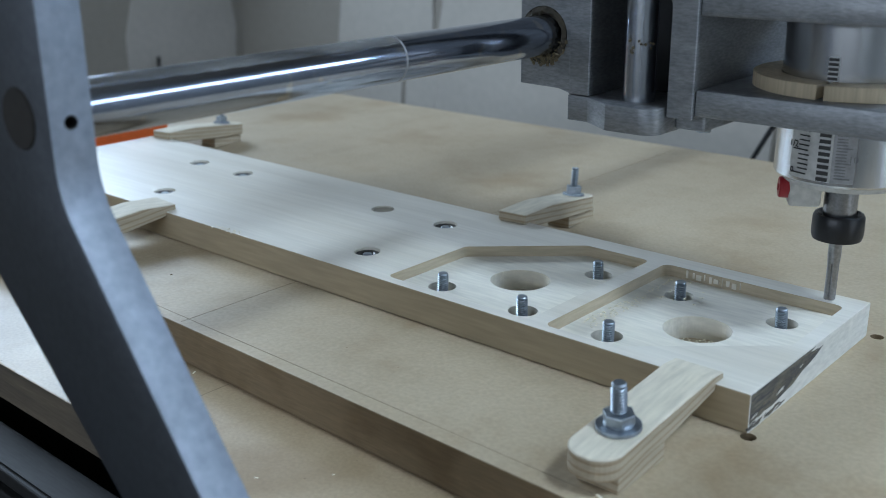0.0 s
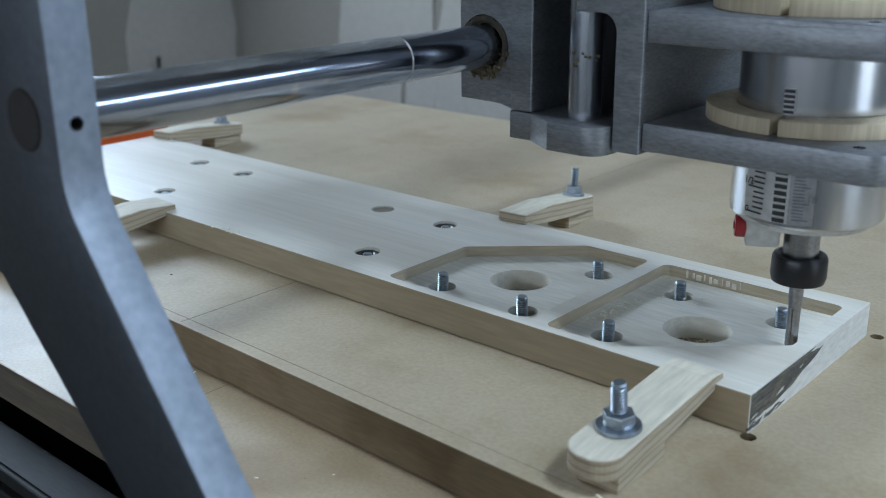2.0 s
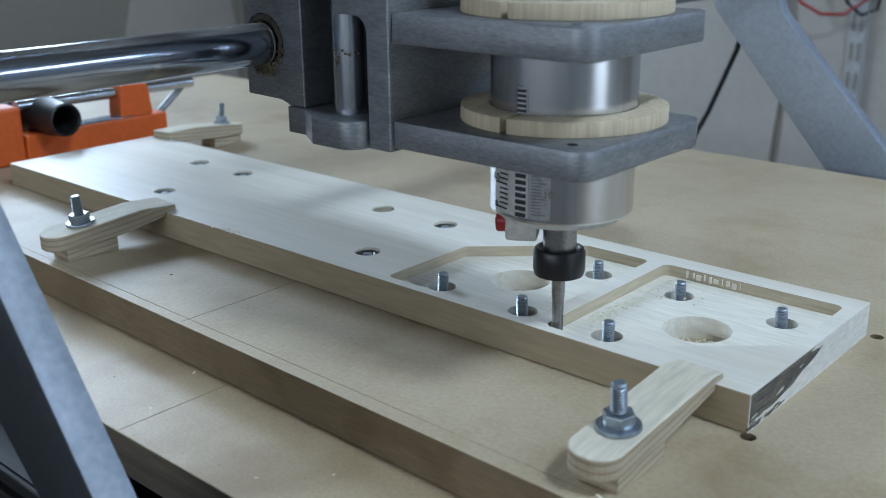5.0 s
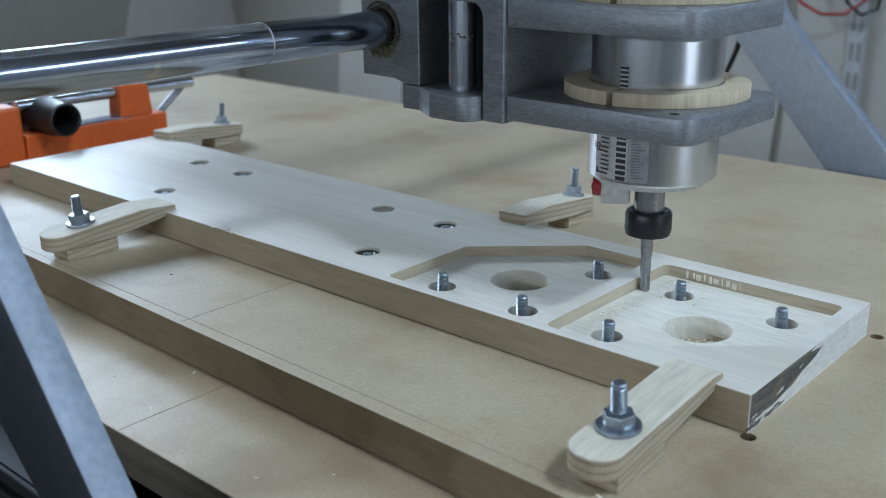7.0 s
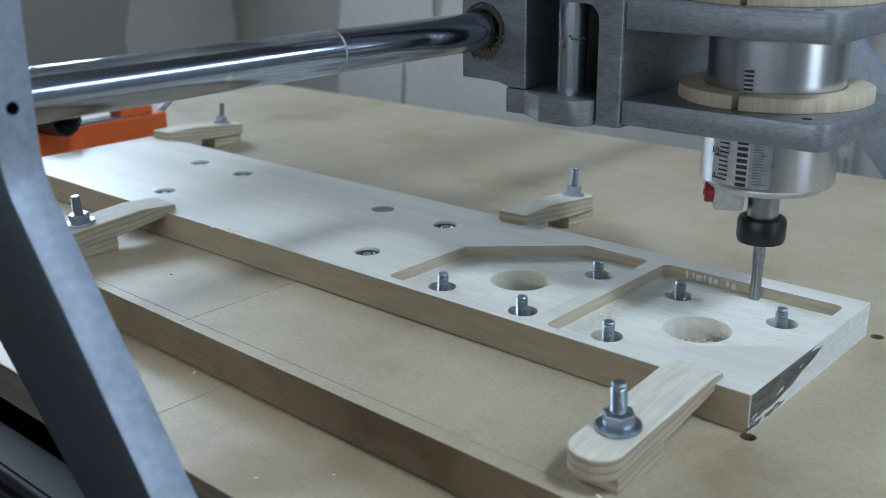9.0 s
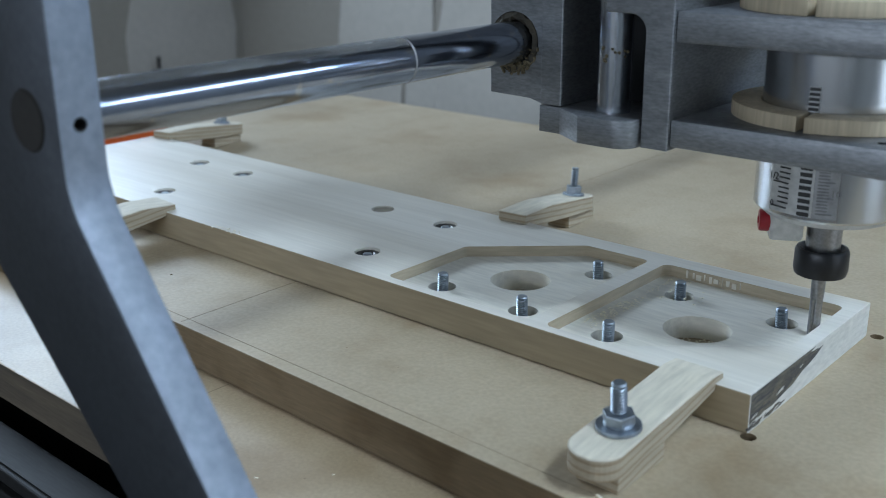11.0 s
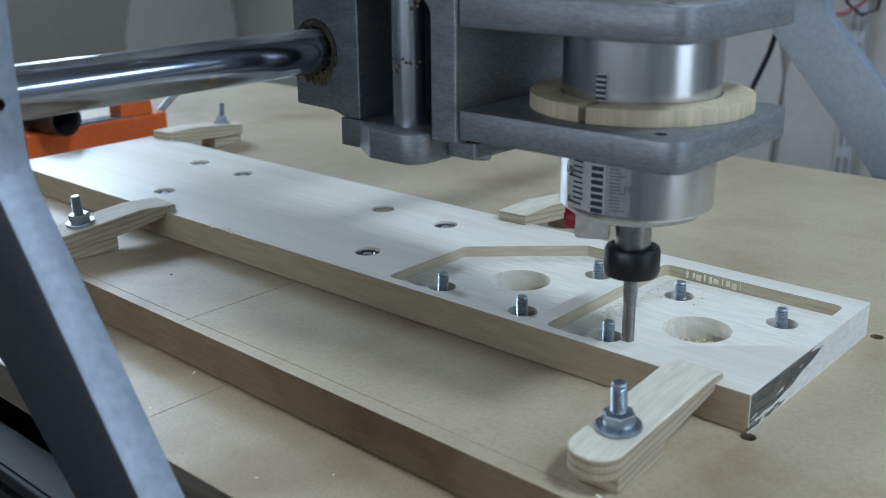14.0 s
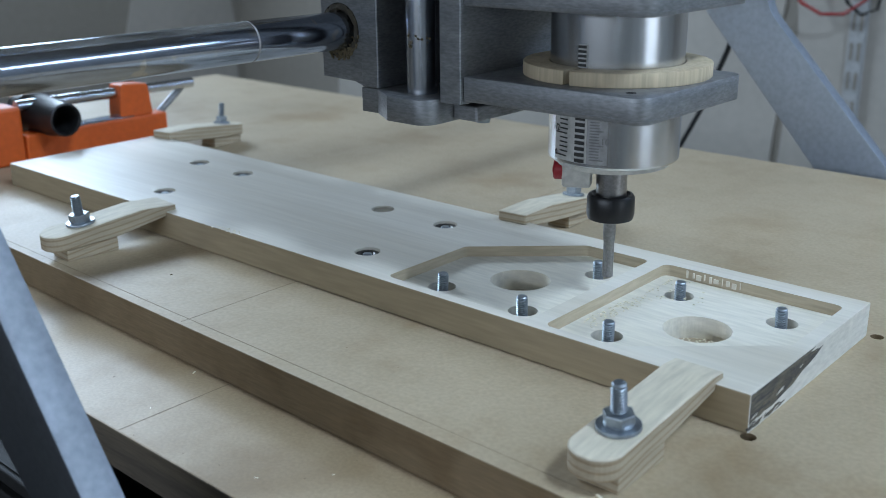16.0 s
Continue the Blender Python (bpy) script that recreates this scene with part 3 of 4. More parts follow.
def clamp(bolt, angle, tip, tail, width, nose, fold, crest, bolt_r, label):
    """An arm on a heel block, held by a bolt: tip ahead along +y of its own space, rounded tail behind, tilted up to the plank."""
    c = empty("hold_down_clamp", pose(bolt[0], bolt[1], 0, 0, 0, angle))
    tagged(c, label, "hold-down clamp", "clamps round the plank")
    h, t0, t1, brk, q = width / 2, 0.0162, crest, tip * fold, bolt_r / 0.0033
    top = lambda y: t0 + (t1 - t0) * (y + tail) / (brk + tail)
    bm = prism([(-tail, 0.0068), (-tail, t0), (brk, t1), (tip, H + nose), (tip + 0.0003, H + 0.0002), (tip - 0.0062, H + 0.0002), (tip - 0.0068, H - 0.0028), (0.018, 0.0092)], "x", -h, h)
    bmesh.ops.recalc_face_normals(bm, faces=bm.faces[:])
    up = [e for e in bm.edges if abs(e.verts[0].co.y + tail) < 1e-6 and abs(e.verts[1].co.y + tail) < 1e-6 and abs(e.verts[0].co.z - e.verts[1].co.z) > 0.001]
    bmesh.ops.bevel(bm, geom=up, offset=h * 0.9, segments=8, affect="EDGES", profile=0.5)
    sharp = [e for e in bm.edges if e.calc_face_angle(0) > radians(50)]
    bmesh.ops.bevel(bm, geom=sharp, offset=0.0005, segments=1, affect="EDGES")
    bm.normal_update()
    for f in bm.faces:
        f.material_index = 0 if f.normal.z > 0.6 else 1
    part("arm", bm, [M_PLY, M_PLY_EDGE], c, "plywood arm with visible layers")
    part("heel_block", prism([(-0.016, 0.0002), (-0.016, 0.0074), (0.018, 0.0090), (0.018, 0.0002)], "x", -h * 0.75, h * 0.93, 0.0005), [M_PLY_EDGE], c, "plywood packing block")
    z, tilt = top(0.0), math.degrees(math.atan2(t1 - t0, brk + tail))
    lean = pose(0, 0, z, tilt * 0.8, 0, 0)
    smooth(part("bolt", moved(thread(bolt_r, -0.010, 0.0375 - z, 0.0013), lean), M_ZINC, c, "zinc-plated threaded bolt"), 22)
    smooth(part("washer", moved(lathe([(0.0034 * q, 0.0), (0.0092 * q, 0.0), (0.0092 * q, 0.0011), (0.0090 * q, 0.0014), (0.0034 * q, 0.0014)], 40, True), pose(0, 0, z + 0.0003, tilt, 0, 0)), M_ZINC, c))
    smooth(part("lock_washer", moved(lathe([(0.0032 * q, 0.0014), (0.0060 * q, 0.0014), (0.0060 * q, 0.0022), (0.0056 * q, 0.0026), (0.0032 * q, 0.0026)], 40, True), pose(0, 0, z + 0.0003, tilt, 0, 0)), M_ZINC, c))
    part("nut", moved(hexagon(0.0067 * q, 0.0026, 0.0068), lean @ pose(0, 0, 0, 0, 0, 12)), M_ZINC, c)
    screw = next(p for p in c.children if p.name.startswith("bolt"))
    for o in list(c.children):
        if o.name.startswith(("washer", "lock_washer", "nut")):
            o.parent = screw
    return c


clamp((-0.0260, -0.0579), 0.5, 0.0640, 0.0245, 0.0225, 0.0034, 0.84, 0.0224, 0.0032, "pale plywood clamp with bolt pressing the plank corner")
clamp((-0.4250, -0.0516), -4.5, 0.0600, 0.0255, 0.0250, 0.0040, 0.60, 0.0232, 0.0032, "pale plywood clamp with bolt on the plank edge")
clamp((-0.2262, 0.2033), 184.7, 0.0770, 0.0165, 0.0200, 0.0066, 0.58, 0.0240, 0.0026, "small plywood clamp with bolt behind the plank")
clamp((-0.6150, 0.2003), 188.8, 0.0730, 0.0215, 0.0200, 0.0066, 0.58, 0.0240, 0.0026, "small plywood clamp with bolt near the plank's end")

# ================= the gantry =================
NEAR_Y, FAR_Y, THICK, RAIL_X, RAIL_Z = -0.2115, 0.505, 0.015, -0.1383, 0.1443
PROFILE = [(-0.1195, 0.34), (-0.1200, 0.1215), (0.030, -0.075), (0.030, -0.118), (-0.045, -0.118), (-0.02, -0.060), (-0.21, 0.123), (-0.21, 0.34)]
FAR_PROFILE = [(-0.1195, 0.34), (-0.1200, 0.1215), (0.052, -0.062), (0.052, -0.118), (-0.045, -0.118), (-0.012, -0.072), (-0.184, 0.1225), (-0.184, 0.34)]


def gantry_plate(y, gantry, outline, face, label):
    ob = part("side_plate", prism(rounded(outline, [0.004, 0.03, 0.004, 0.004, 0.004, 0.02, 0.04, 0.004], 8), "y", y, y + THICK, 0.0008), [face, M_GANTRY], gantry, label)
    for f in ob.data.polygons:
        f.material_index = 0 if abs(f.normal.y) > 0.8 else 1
    carve(ob, [moved(prism(disc(0, 0, 0.0023, 24), "z", -0.02, 0.03), pose(-0.1195, y + 0.0072, 0.1443, 0, 90, 0))], M_HOLE)
    return smooth(ob, 30)


gantry = empty("gantry")
tagged(gantry, "grey aluminium gantry with a polished steel shaft", "machine gantry")
# The near plate takes the shaded face tone, the far plate the lit one.
gantry_plate(NEAR_Y, gantry, PROFILE, M_SHADED_PLATE, "bent grey aluminium side plate")
gantry_plate(FAR_Y, gantry, FAR_PROFILE, M_LIT_PLATE, "bent aluminium side plate, light painted into its pale grey")
for z in (RAIL_Z, RAIL_Z + 0.115):
    smooth(part("guide_shaft", moved(lathe([(0, 0), (0.010, 0), (0.010, FAR_Y - NEAR_Y - THICK), (0, FAR_Y - NEAR_Y - THICK)], 64), pose(RAIL_X, NEAR_Y + THICK, z, -90, 0, 0)), M_STEEL, gantry, "polished steel guide shaft"))
    smooth(part("shaft_screw", moved(lathe([(0, -0.0004), (0.0095, -0.0004), (0.0102, 0.0004), (0.0102, 0.004), (0, 0.004)], 40), pose(RAIL_X, NEAR_Y - 0.0003, z, -90, 0, 0)), M_HOLE, gantry))
part("drag_cable", tube([(-0.165, 0.515, 0.30), (-0.20, 0.62, 0.25), (-0.245, 0.74, 0.14), (-0.2873, 0.78, 0.0426), (-0.318, 0.78, -0.035), (-0.3435, 0.78, -0.0850), (-0.38, 0.78, -0.20)], 0.0032), M_RUBBER, gantry, "dark hanging cable")
# a scratched dust ring on the shaft
dust = smooth(part("dust_ring", moved(lathe([(0.0100, -0.0006), (0.01015, -0.0002), (0.01015, 0.0002), (0.0100, 0.0006), (0.0099, 0)], 48, True), pose(RAIL_X, -0.0445, RAIL_Z, -90, 0, 0)), M_DULL, gantry))

m = surface("pale_dust_film", (0.30, 0.295, 0.28), (0.22, 0.215, 0.205), 0.85, big=60, fine=300, bump=0.02, grain=0.3)
nt = m.node_tree
nz, rg = nt.nodes.new("ShaderNodeTexNoise"), nt.nodes.new("ShaderNodeMapRange")
mpd, tcd = nt.nodes.new("ShaderNodeMapping"), nt.nodes.new("ShaderNodeTexCoord")
mpd.inputs["Scale"].default_value = (1, 0.25, 1)
nz.inputs["Scale"].default_value, nz.inputs["Detail"].default_value = 90, 5
rg.inputs["From Min"].default_value, rg.inputs["From Max"].default_value, rg.inputs["To Max"].default_value = 0.30, 0.72, 0.62
nt.links.new(tcd.outputs["Object"], mpd.inputs["Vector"])
nt.links.new(mpd.outputs[0], nz.inputs["Vector"])
nt.links.new(nz.outputs["Fac"], rg.inputs["Value"])
nt.links.new(rg.outputs[0], nt.nodes["Principled BSDF"].inputs["Alpha"])
bm = bmesh.new()
rows = []
for i in range(90):
    y = NEAR_Y + THICK + 0.001 + (-0.0450 - NEAR_Y - THICK) * i / 89
    low = 46 + 1.5 * math.sin(i * 0.9) + math.sin(i * 2.3)
    rows.append([bm.verts.new((RAIL_X + 0.01004 * math.cos(radians(a)), y, RAIL_Z + 0.01004 * math.sin(radians(a)))) for a in np.linspace(low, 150, 14)])
for a, b in zip(rows, rows[1:]):
    for k in range(13):
        bm.faces.new((a[k], a[k + 1], b[k + 1], b[k]))
bmesh.ops.recalc_face_normals(bm, faces=bm.faces[:])
film = smooth(part("dust_film", bm, m, gantry, "pale sawdust film on the shaft"), 60)
film.parent = next(o for o in gantry.children if o.name.startswith("guide_shaft"))
dust.parent = next(o for o in gantry.children if o.name.startswith("guide_shaft"))

# ================= the carriage =================
FACE = -0.054
carriage = empty("carriage")
tagged(carriage, "grey aluminium carriage with vertical steel rods", "machine carriage")
block = part("bearing_block", prism([(-0.1525, 0.1188), (-0.128, 0.1182), (-0.1225, 0.1166), (-0.1215, 0.1166), (-0.1215, 0.30), (-0.1535, 0.30)], "y", FACE + 0.001, 0.05, 0.0005), M_ALU, carriage)
carve(block, [moved(prism(disc(0, 0, 0.0145, 40), "z", -0.12, 0.01), pose(RAIL_X, -0.05, RAIL_Z, 90, 0, 0)), moved(prism(disc(0, 0, 0.0103, 40), "z", -0.12, 0.12), pose(RAIL_X, 0, RAIL_Z, 90, 0, 0))], M_HOLE)
rng = random.Random(5)
seal = moved(lathe([(0.0104, -0.003), (0.0142, -0.004), (0.0142, 0.0), (0.0118, 0.0006), (0.0104, -0.0008)], 48, True), pose(RAIL_X, FACE + 0.001, RAIL_Z, 90, 0, 0))
for v in seal.verts:
    v.co += Vector((rng.gauss(0, 1), rng.gauss(0, 1), rng.gauss(0, 1))) * 0.0003
part("bearing_seal", seal, M_SEAL, carriage, "greasy bearing seal caked with sawdust")
rng = random.Random(6)
grime = []
for k in range(130):
    a = math.radians(rng.gauss(-80, 34))
    r = rng.uniform(0.0104, 0.0150) + (0.0012 if k % 5 == 0 else 0)
    q = rng.uniform(0.0003, 0.0010)
    grime.append(moved(box(-q, q, -q * 0.6, q * 0.6, -q * 0.5, q * 0.5), pose(RAIL_X + r * math.cos(a), FACE + 0.0010 - q * 0.2, RAIL_Z + r * math.sin(a), rng.uniform(0, 180), rng.uniform(0, 180), rng.uniform(0, 180))))
tagged(part("grease_stain", join(*grime), M_GREASE, carriage, "brown sawdust caked in grease"), kind="stuff")
bits = []
for k in range(16):
    a, z, q = math.radians(rng.uniform(-110, 10)), rng.choice((0.142, 0.145, 0.165, 0.168)) + rng.gauss(0, 0.0014), rng.uniform(0.0003, 0.0008)
    bits.append(moved(box(-q, q, -q, q, -q * 0.7, q * 0.7), pose(-0.0855 + 0.0081 * math.cos(a), -0.046 + 0.0081 * math.sin(a), z, 20 * k, 33 * k, 51 * k)))
tagged(part("debris", join(*bits), M_GREASE, carriage, "brown debris on the rod"), kind="stuff")
part("back_bar", box(-0.1213, -0.1094, FACE, 0.05, 0.1163, 0.30, 0.0006), M_ALU, carriage)
# The dark recess behind the rods is painted on as a black wall.
part("rear_wall", box(-0.1092, -0.0665, -0.020, 0.05, 0.1163, 0.30, 0.0005), M_BLACK, carriage, "rear wall painted black for the shade behind the rods")
foot = prism(rounded([(-0.1214, 0.05), (-0.0655, 0.05), (-0.0655, -0.0655), (-0.0920, -0.0655), (-0.1095, FACE - 0.0005), (-0.1214, FACE - 0.0005)], [0.001, 0.001, 0.009, 0.0006, 0.0006, 0.0006]), "z", 0.1033, 0.1160, 0.0005)
smooth(part("rod_foot", foot, M_ALU, carriage, "bevelled aluminium rod holder"), 30)
smooth(part("vertical_rod", moved(lathe([(0, 0), (0.008, 0), (0.008, 0.19), (0, 0.19)], 48), pose(-0.0855, -0.046, 0.1158)), M_ROD, carriage, "polished vertical steel rod"))
smooth(part("vertical_rod", moved(lathe([(0, 0), (0.008, 0), (0.008, 0.19), (0, 0.19)], 48), pose(-0.0855, 0.030, 0.1158)), M_ROD, carriage, "polished vertical steel rod"))
part("foot_screw", moved(lathe([(0, 0), (0.004, 0), (0.0035, 0.003), (0, 0.003)], 24), pose(-0.058, -0.03, 0.1045, 180)), M_ZINC, carriage)
part("foot_lip", box(-0.0655, -0.050, -0.045, 0.05, 0.1045, 0.1120, 0.001), M_ALU, carriage)

for o in list(carriage.children):
    if o.name.startswith(("bearing_seal", "grease_stain")):
        o.parent = block
    if o.name.startswith("foot_screw"):
        o.parent = next(p for p in carriage.children if p.name.startswith("rod_foot"))

# ================= the tool head =================
AX, AY = 0.0010, 0.0008
head = empty("tool_mount")
tagged(head, "grey aluminium router mount with wooden collars", "router mount")
arch = prism(rounded([(-0.0645, 0.0917), (-0.0512, 0.0917), (-0.0512, 0.26), (-0.085, 0.26), (-0.085, 0.1500), (-0.0645, 0.1500)], [0.0006, 0.0006, 0.001, 0.001, 0.001, 0.008]), "y", FACE - 0.002, 0.045, 0.0005)
part("mount_bracket", arch, M_ALU, head)
for z0, z1 in ((0.0935, 0.1055), (0.1390, 0.1520)):
    pl = part("mount_plate", prism(rounded([(-0.0509, FACE), (0.0495, FACE), (0.0495, 0.040), (-0.0509, 0.040)], [0.0005, 0.0085, 0.0085, 0.0005], 8), "z", z0, z1, 0.0006), M_ALU, head, "thick brushed aluminium plate")
    carve(pl, [prism(disc(AX, AY, 0.0328, 64), "z", z0 - 0.01, z1 + 0.01), prism(disc(0.036, -0.043, 0.0024, 20), "z", z0 + 0.003, z1 + 0.01)], M_ALU_DARK)
    smooth(pl, 30)
    for z in (z0 + 0.0022, z1 - 0.0022):
        line = prism(rounded([(-0.0509, FACE - 0.00012), (0.04962, FACE - 0.00012), (0.04962, 0.039), (-0.0509, 0.039)], [0.0005, 0.0086, 0.0086, 0.0005], 8), "z", z - 0.00014, z + 0.00014)
        carve_ring = part("tool_line", line, M_TOOLMARK, pl, "fine dark tool line along the sawn edge")
        carve(carve_ring, [prism(disc(AX, AY, 0.0345, 48), "z", z - 0.01, z + 0.01)])
for z in (0.1056, 0.1521):
    for a0, a1 in ((math.radians(-86), math.radians(270)),):
        n = 72
        pts = [(AX + 0.0457 * math.cos(a0 + (a1 - a0) * k / n), AY + 0.0457 * math.sin(a0 + (a1 - a0) * k / n)) for k in range(n + 1)]
        pts += [(AX + 0.0329 * math.cos(a1 - (a1 - a0) * k / n), AY + 0.0329 * math.sin(a1 - (a1 - a0) * k / n)) for k in range(n + 1)]
        smooth(part("wooden_collar", prism(pts, "z", z, z + 0.0066, 0.0004), M_RING, head, "split wooden clamping ring"), 30)

router = empty("trim_router")
tagged(router, "silver trim router with black collet nut and milling bit", "router")
R = 0.0325
body = lathe([(0, 0.0640), (0.0290, 0.0640), (0.0315, 0.0642), (R, 0.0654), (R, 0.235), (0, 0.235)], 96)
smooth(part("body", moved(body, pose(AX, AY, 0)), M_TURNED, router, "turned aluminium router body"), 25)
smooth(part("bottom_rim", moved(lathe([(0.0080, 0.0638), (0.0080, 0.0622), (0.0200, 0.0612), (0.0255, 0.0606), (0.0276, 0.0612), (0.0284, 0.0638)], 72, True), pose(AX, AY, 0)), M_RIM, router, "pale plastic rim under the router body"), 30)
smooth(part("spindle_neck", moved(lathe([(0, 0.042), (0.0078, 0.042), (0.0078, 0.0630), (0, 0.0630)], 40), pose(AX, AY, 0)), M_CARBIDE, router))
smooth(part("collet_nut", moved(lathe([(0.0079, 0.0430), (0.0100, 0.0447), (0.0113, 0.0444), (0.0121, 0.0428), (0.0122, 0.0345), (0.0115, 0.0318), (0.0085, 0.0308), (0.004, 0.0308), (0.004, 0.043)], 56, True), pose(AX, AY, 0)), M_BLACK, router, "black collet nut"), 30)
bit = join(lathe([(0, 0.0190), (0.0029, 0.0190), (0.0032, 0.0230), (0.0032, 0.040), (0, 0.040)], 28),
           prism([((0.0028 if k % 6 else 0.0021) * math.cos(k * math.pi / 12), (0.0028 if k % 6 else 0.0021) * math.sin(k * math.pi / 12)) for k in range(24)], "z", 0, 0.0195))
smooth(part("milling_bit", moved(bit, pose(AX, AY, 0)), M_CARBIDE, router, "straight steel milling bit"), 40)


def on_body(angle, z, w, h, r=R + 0.0002, d=0.0004):
    """A small plate lying on the router body at an angle and height."""
    bm = box(-w / 2, w / 2, -d, 0.0, -h / 2, h / 2)
    return moved(bm, pose(AX, AY, z, 0, 0, 0) @ pose(0, 0, 0, 0, 0, angle) @ pose(0, -r + d * 0.5, 0))


FACING = 3.0
for z0, z1, pitch, wide in ((0.0668, 0.0925, 0.0029, 0.0072), (0.1122, 0.1228, 0.0021, 0.0046)):
    part("rack_strip", on_body(FACING, (z0 + z1) / 2, wide, z1 - z0, R + 0.0001), M_RACK, router)
    n = int((z1 - z0) / pitch)
    part("rack_teeth", join(*[on_body(FACING, z0 + 0.0012 + pitch * k, min(0.0050, wide * 0.9), pitch * 0.58, R + 0.0006, 0.0008) for k in range(n)]), M_PRINT, router, "black rack teeth")["kind"] = "stuff"
strip = lathe([(R + 0.00005, 0.0668), (R + 0.0002, 0.0668), (R + 0.0002, 0.0925), (R + 0.00005, 0.0925)], 120, True)
for name, near, mat, lab in (("scale_strip", (-31, -7), M_RACK, "light printed depth scale"), ("fine_scale_panel", (7, 25), M_DULL, "dull grey panel with a fine scale")):
    bm = strip.copy()
    far = [f for f in bm.faces if not near[0] < math.degrees(math.atan2(f.calc_center_median().x, -f.calc_center_median().y)) - FACING < near[1]]
    bmesh.ops.delete(bm, geom=far, context="FACES")
    part(name, moved(bm, pose(AX, AY, 0)), mat, router, lab)
strip.free()
part("scale_marks", join(*[on_body(FACING - 17 - (3.0 if k % 5 == 0 else 0), 0.0692 + 0.0022 * k, 0.0078 if k % 5 == 0 else 0.0052, 0.0006, R + 0.0006) for k in range(10)]), M_PRINT, router, "black printed scale marks")["kind"] = "stuff"
part("fine_scale_marks", join(*[on_body(FACING + 13 + (2.0 if k % 5 == 0 else 0), 0.0690 + 0.0014 * k, 0.0066 if k % 5 == 0 else 0.0046, 0.0005, R + 0.0005) for k in range(16)]), M_GREYPRINT, router, "faint grey scale marks")["kind"] = "stuff"


def lettering(text, size, angle, z, ink=M_PRINT):
    cu = bpy.data.curves.new("scale_number", "FONT")
    cu.body, cu.size, cu.align_x, cu.align_y, cu.extrude = text, size, "CENTER", "CENTER", 0.0001
    ob = new("scale_number", cu)
    bpy.context.view_layer.update()
    me = bpy.data.meshes.new_from_object(ob.evaluated_get(bpy.context.evaluated_depsgraph_get()))
    bpy.data.objects.remove(ob)
    bm = bmesh.new()
    bm.from_mesh(me)
    bpy.data.meshes.remove(me)
    moved(bm, pose(AX, AY, z) @ pose(0, 0, 0, 0, 0, angle) @ pose(0, -R - 0.0006, 0, 90, 0, 0))
    part("scale_number", bm, ink, router)


lettering("1/2", 0.0044, FACING - 27, 0.0822)
lettering("0", 0.0040, FACING - 27, 0.0698)
lettering("10", 0.0044, FACING + 22, 0.0780, M_GREYPRINT)
LOCK = pose(AX, AY, 0.0) @ pose(0, 0, 0, 0, 0, math.degrees(math.atan2(-0.5, -0.86)))
part("lock_housing", moved(box(0.010, 0.0250, -0.0062, 0.0062, 0.0480, 0.0640, 0.0018), LOCK), M_RIM, router, "pale grey spindle lock housing")
smooth(part("lock_button", moved(lathe([(0, 0.0300), (0.0016, 0.0300), (0.0018, 0.0294), (0.0046, 0.0294), (0.0052, 0.0286), (0.0052, 0.0245), (0, 0.0245)], 32), LOCK @ pose(0, 0, 0.0562, 0, 90, 0)), M_RED, router, "red spindle lock button"))

for o in list(router.children):
    if o.name.startswith(("rack_strip", "rack_teeth", "scale_", "fine_scale")):
        o.parent = next(p for p in router.children if p.name.startswith("body"))
    if o.name.startswith("lock_button"):
        o.parent = next(p for p in router.children if p.name.startswith("lock_housing"))
    if o.name.startswith("milling_bit"):
        o.parent = next(p for p in router.children if p.name.startswith("collet_nut"))

# ================= the orange bar clamp =================
bar = empty("bar_clamp")
tagged(bar, "orange steel bar clamp with a black handle", "bar clamp")
part("bar_body", box(-0.700, -0.680, 0.0445, 0.186, 0.0003, 0.0245, 0.002), M_ORANGE, bar, "orange painted channel")
part("jaw", prism(rounded([(0.1375, 0.0246), (0.1725, 0.0246), (0.1690, 0.0530), (0.1410, 0.0555)], 0.003), "x", -0.702, -0.682, 0.001), M_ORANGE, bar)
part("end_block", box(-0.712, -0.680, 0.000, 0.044, 0.0003, 0.0495, 0.003), M_ORANGE, bar)
smooth(part("handle", moved(lathe([(0, 0.034), (0.0108, 0.034), (0.0120, 0.0008), (0.0126, 0.0), (0.0142, 0.0004), (0.0146, 0.003), (0.0184, 0.046), (0.0208, 0.050), (0.0210, 0.064), (0.0165, 0.068), (0, 0.068)], 48), pose(-0.655, 0.0700, 0.0372, 0, -90, 0)), M_RUBBER, bar, "black plastic handle"), 30)
smooth(part("screw_rod", tube([(-0.692, 0.045, 0.0480), (-0.692, 0.224, 0.0462)], 0.0050, 16), M_ROD, bar, "bare steel rod"))
part("sliding_bar", box(-0.698, -0.682, 0.085, 0.152, 0.0230, 0.0262, 0.0006), M_STEEL, bar, "bare steel bar in the channel")
part("end_strut", tube([(-0.696, 0.188, 0.022), (-0.696, 0.218, 0.045)], 0.0036, 10), M_ALU, bar)

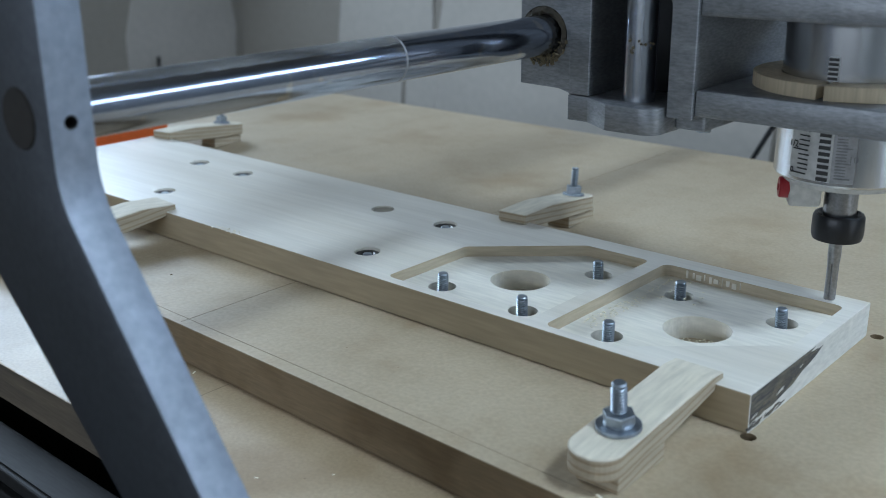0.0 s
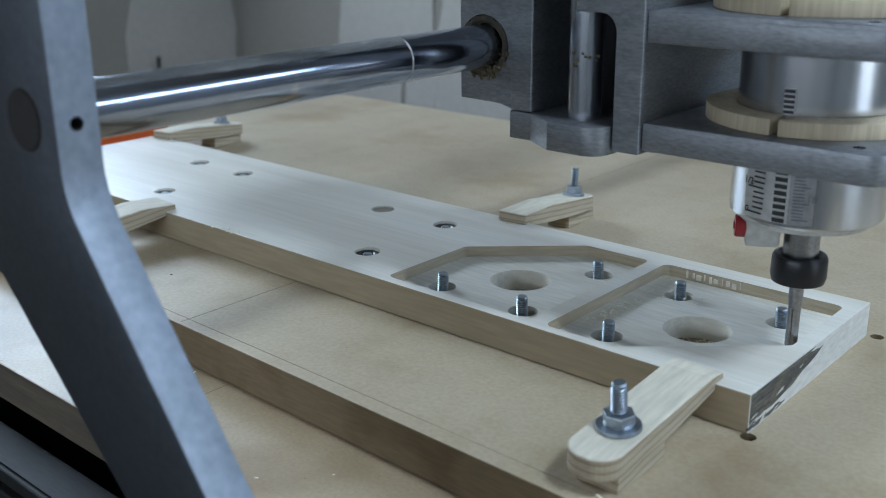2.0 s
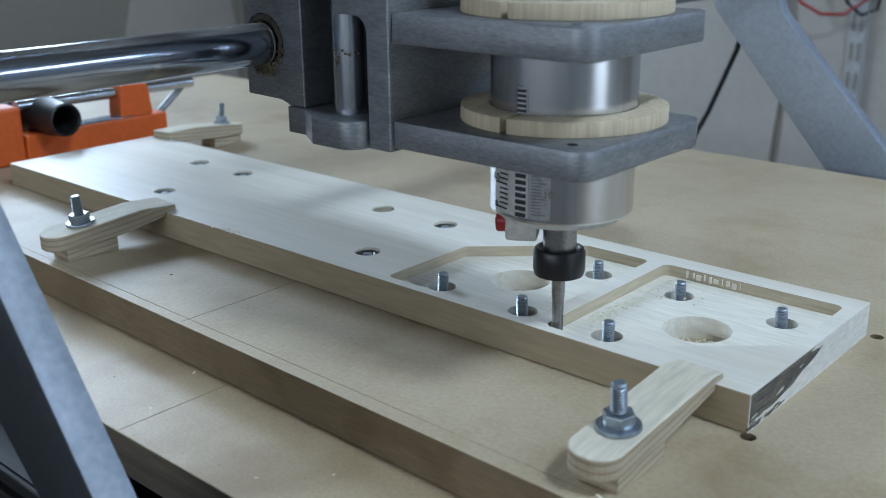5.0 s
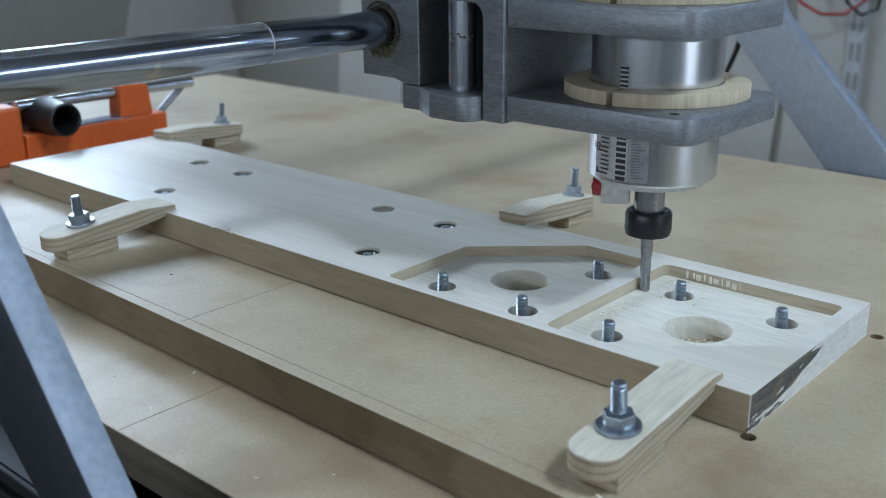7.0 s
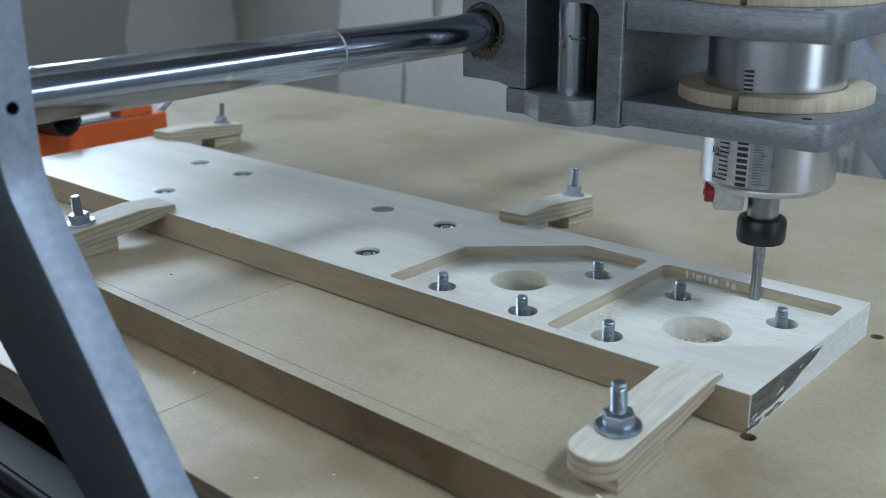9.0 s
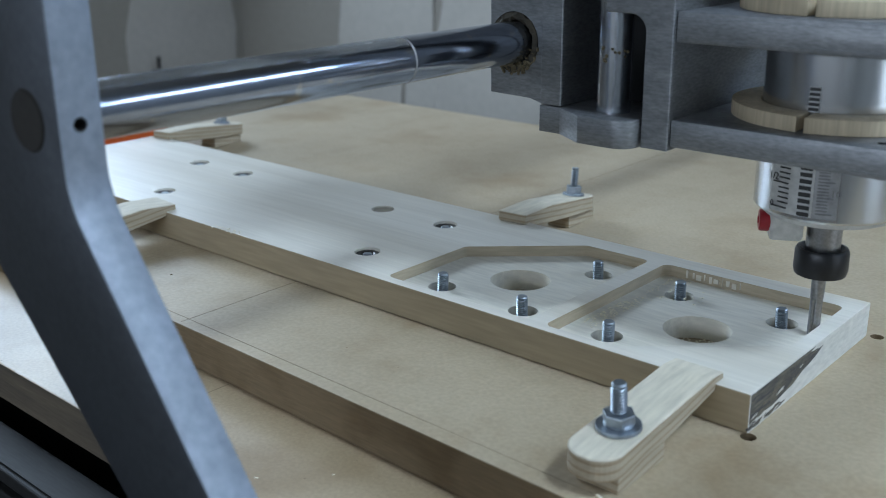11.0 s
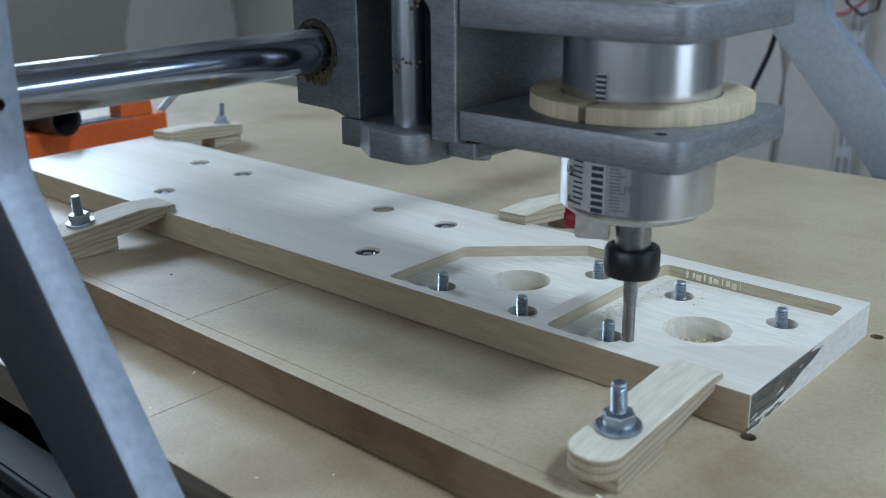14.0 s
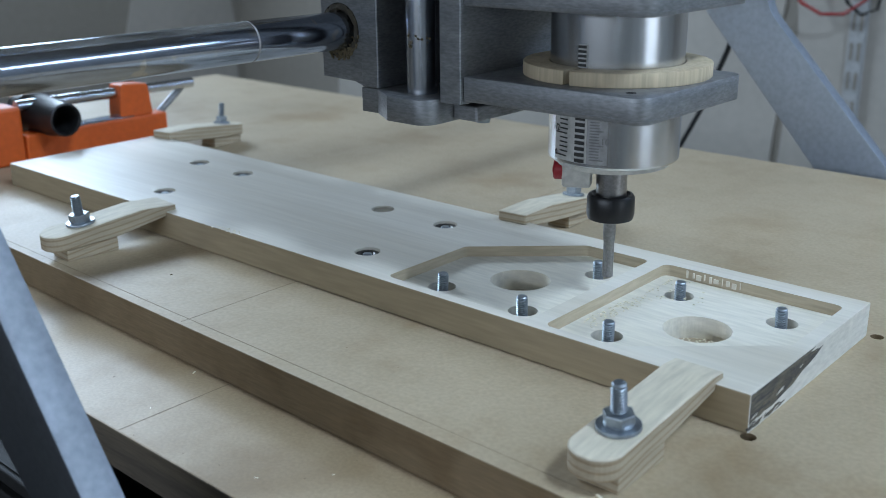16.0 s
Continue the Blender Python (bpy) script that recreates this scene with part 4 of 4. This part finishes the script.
# ================= things behind the bed =================
up = empty("shelf_upright")
tagged(up, "white slotted metal shelf upright on the wall", "shelf upright")
ux = -0.487
col = part("channel", box(ux - 0.014, ux + 0.014, Y1 - 0.016, Y1 - 0.001, Z0 + 0.4, 1.2, 0.002), M_GREYPAINT, up)
slot = part("slot", box(-0.0025, 0.0025, Y1 - 0.0175, Y1 - 0.0155, -0.015, 0.015), M_WALL, up)
slot.location = (ux - 0.0065, 0, -0.435)
for k in range(16):
    for dx in (-0.0065, 0.0065):
        o = new("slot", slot.data)
        o.parent, o.location = up, (ux + dx, 0, -0.385 + 0.05 * k)
for name, mat, pts, lab in (("red_cable", M_CABLE_RED, [(-0.62, 1.40, 0.10), (-0.575, 1.40, 0.045), (-0.54, 1.40, 0.028), (-0.50, 1.40, 0.030), (-0.46, 1.40, 0.060), (-0.42, 1.43, 0.2)], "thin red cable hanging on the wall"),
                            ("black_cable", M_RUBBER, [(-0.53, 1.41, 0.12), (-0.50, 1.41, 0.048), (-0.475, 1.41, 0.030), (-0.45, 1.41, 0.040), (-0.43, 1.43, 0.2)], "thin black cable hanging on the wall")):
    tagged(part(name, tube(pts, 0.003), mat), lab, "cable")


hook = smooth(part("wall_hook", tube([(X0 + 0.001, 1.15, -0.196), (X0 + 0.03, 1.15, -0.196), (X0 + 0.034, 1.15, -0.190), (X0 + 0.034, 1.15, -0.155)], 0.005, 10), M_RUBBER), 40)
tagged(hook, "small dark metal hook on the plasterboard wall", "hook")

# ================= movement =================
TOOL = [(0.0, -0.0170, 0.1195, 0.0200), (0.5, -0.0114, 0.1183, 0.0187), (1.0, -0.0114, 0.1005, 0.0171), (1.5, -0.0116, 0.0831, 0.0153),
        (2.0, -0.0137, 0.0676, 0.0135), (2.5, -0.0258, 0.0520, 0.0122), (3.0, -0.0413, 0.0354, 0.0118), (3.5, -0.0558, 0.0183, 0.0118),
        (4.0, -0.0716, 0.0086, 0.0118), (4.85, -0.1040, 0.0086, 0.0118), (5.65, -0.1041, 0.0385, 0.0118), (6.5, -0.1041, 0.0709, 0.0118),
        (7.0, -0.1042, 0.0902, 0.0118), (7.5, -0.1038, 0.1092, 0.0118), (8.0, -0.0926, 0.1162, 0.0118), (8.5, -0.0738, 0.1166, 0.0118),
        (9.0, -0.0541, 0.1164, 0.0118), (9.6, -0.0320, 0.1164, 0.0118), (10.15, -0.0118, 0.1160, 0.0118), (10.8, -0.0115, 0.0955, 0.0118),
        (11.5, -0.0121, 0.0707, 0.0118), (12.0, -0.0156, 0.0522, 0.0118), (12.5, -0.0329, 0.0385, 0.0118), (13.0, -0.0497, 0.0247, 0.0118),
        (13.5, -0.0664, 0.0119, 0.0118), (13.7, -0.0690, 0.0090, 0.0130), (14.0, -0.0638, 0.0071, 0.0219), (14.5, -0.0729, 0.0185, 0.0222),
        (15.0, -0.0897, 0.0385, 0.0223), (15.5, -0.1044, 0.0566, 0.0225), (16.0, -0.1151, 0.0703, 0.0228)]


def motions():
    walk(gantry, [(t, pose(x, 0, 0)) for t, x, y, z in TOOL])
    walk(carriage, [(t, pose(x, y, 0)) for t, x, y, z in TOOL])
    walk(head, [(t, pose(x, y, z)) for t, x, y, z in TOOL])
    walk(router, [(t, pose(x, y, z)) for t, x, y, z in TOOL])


motions()
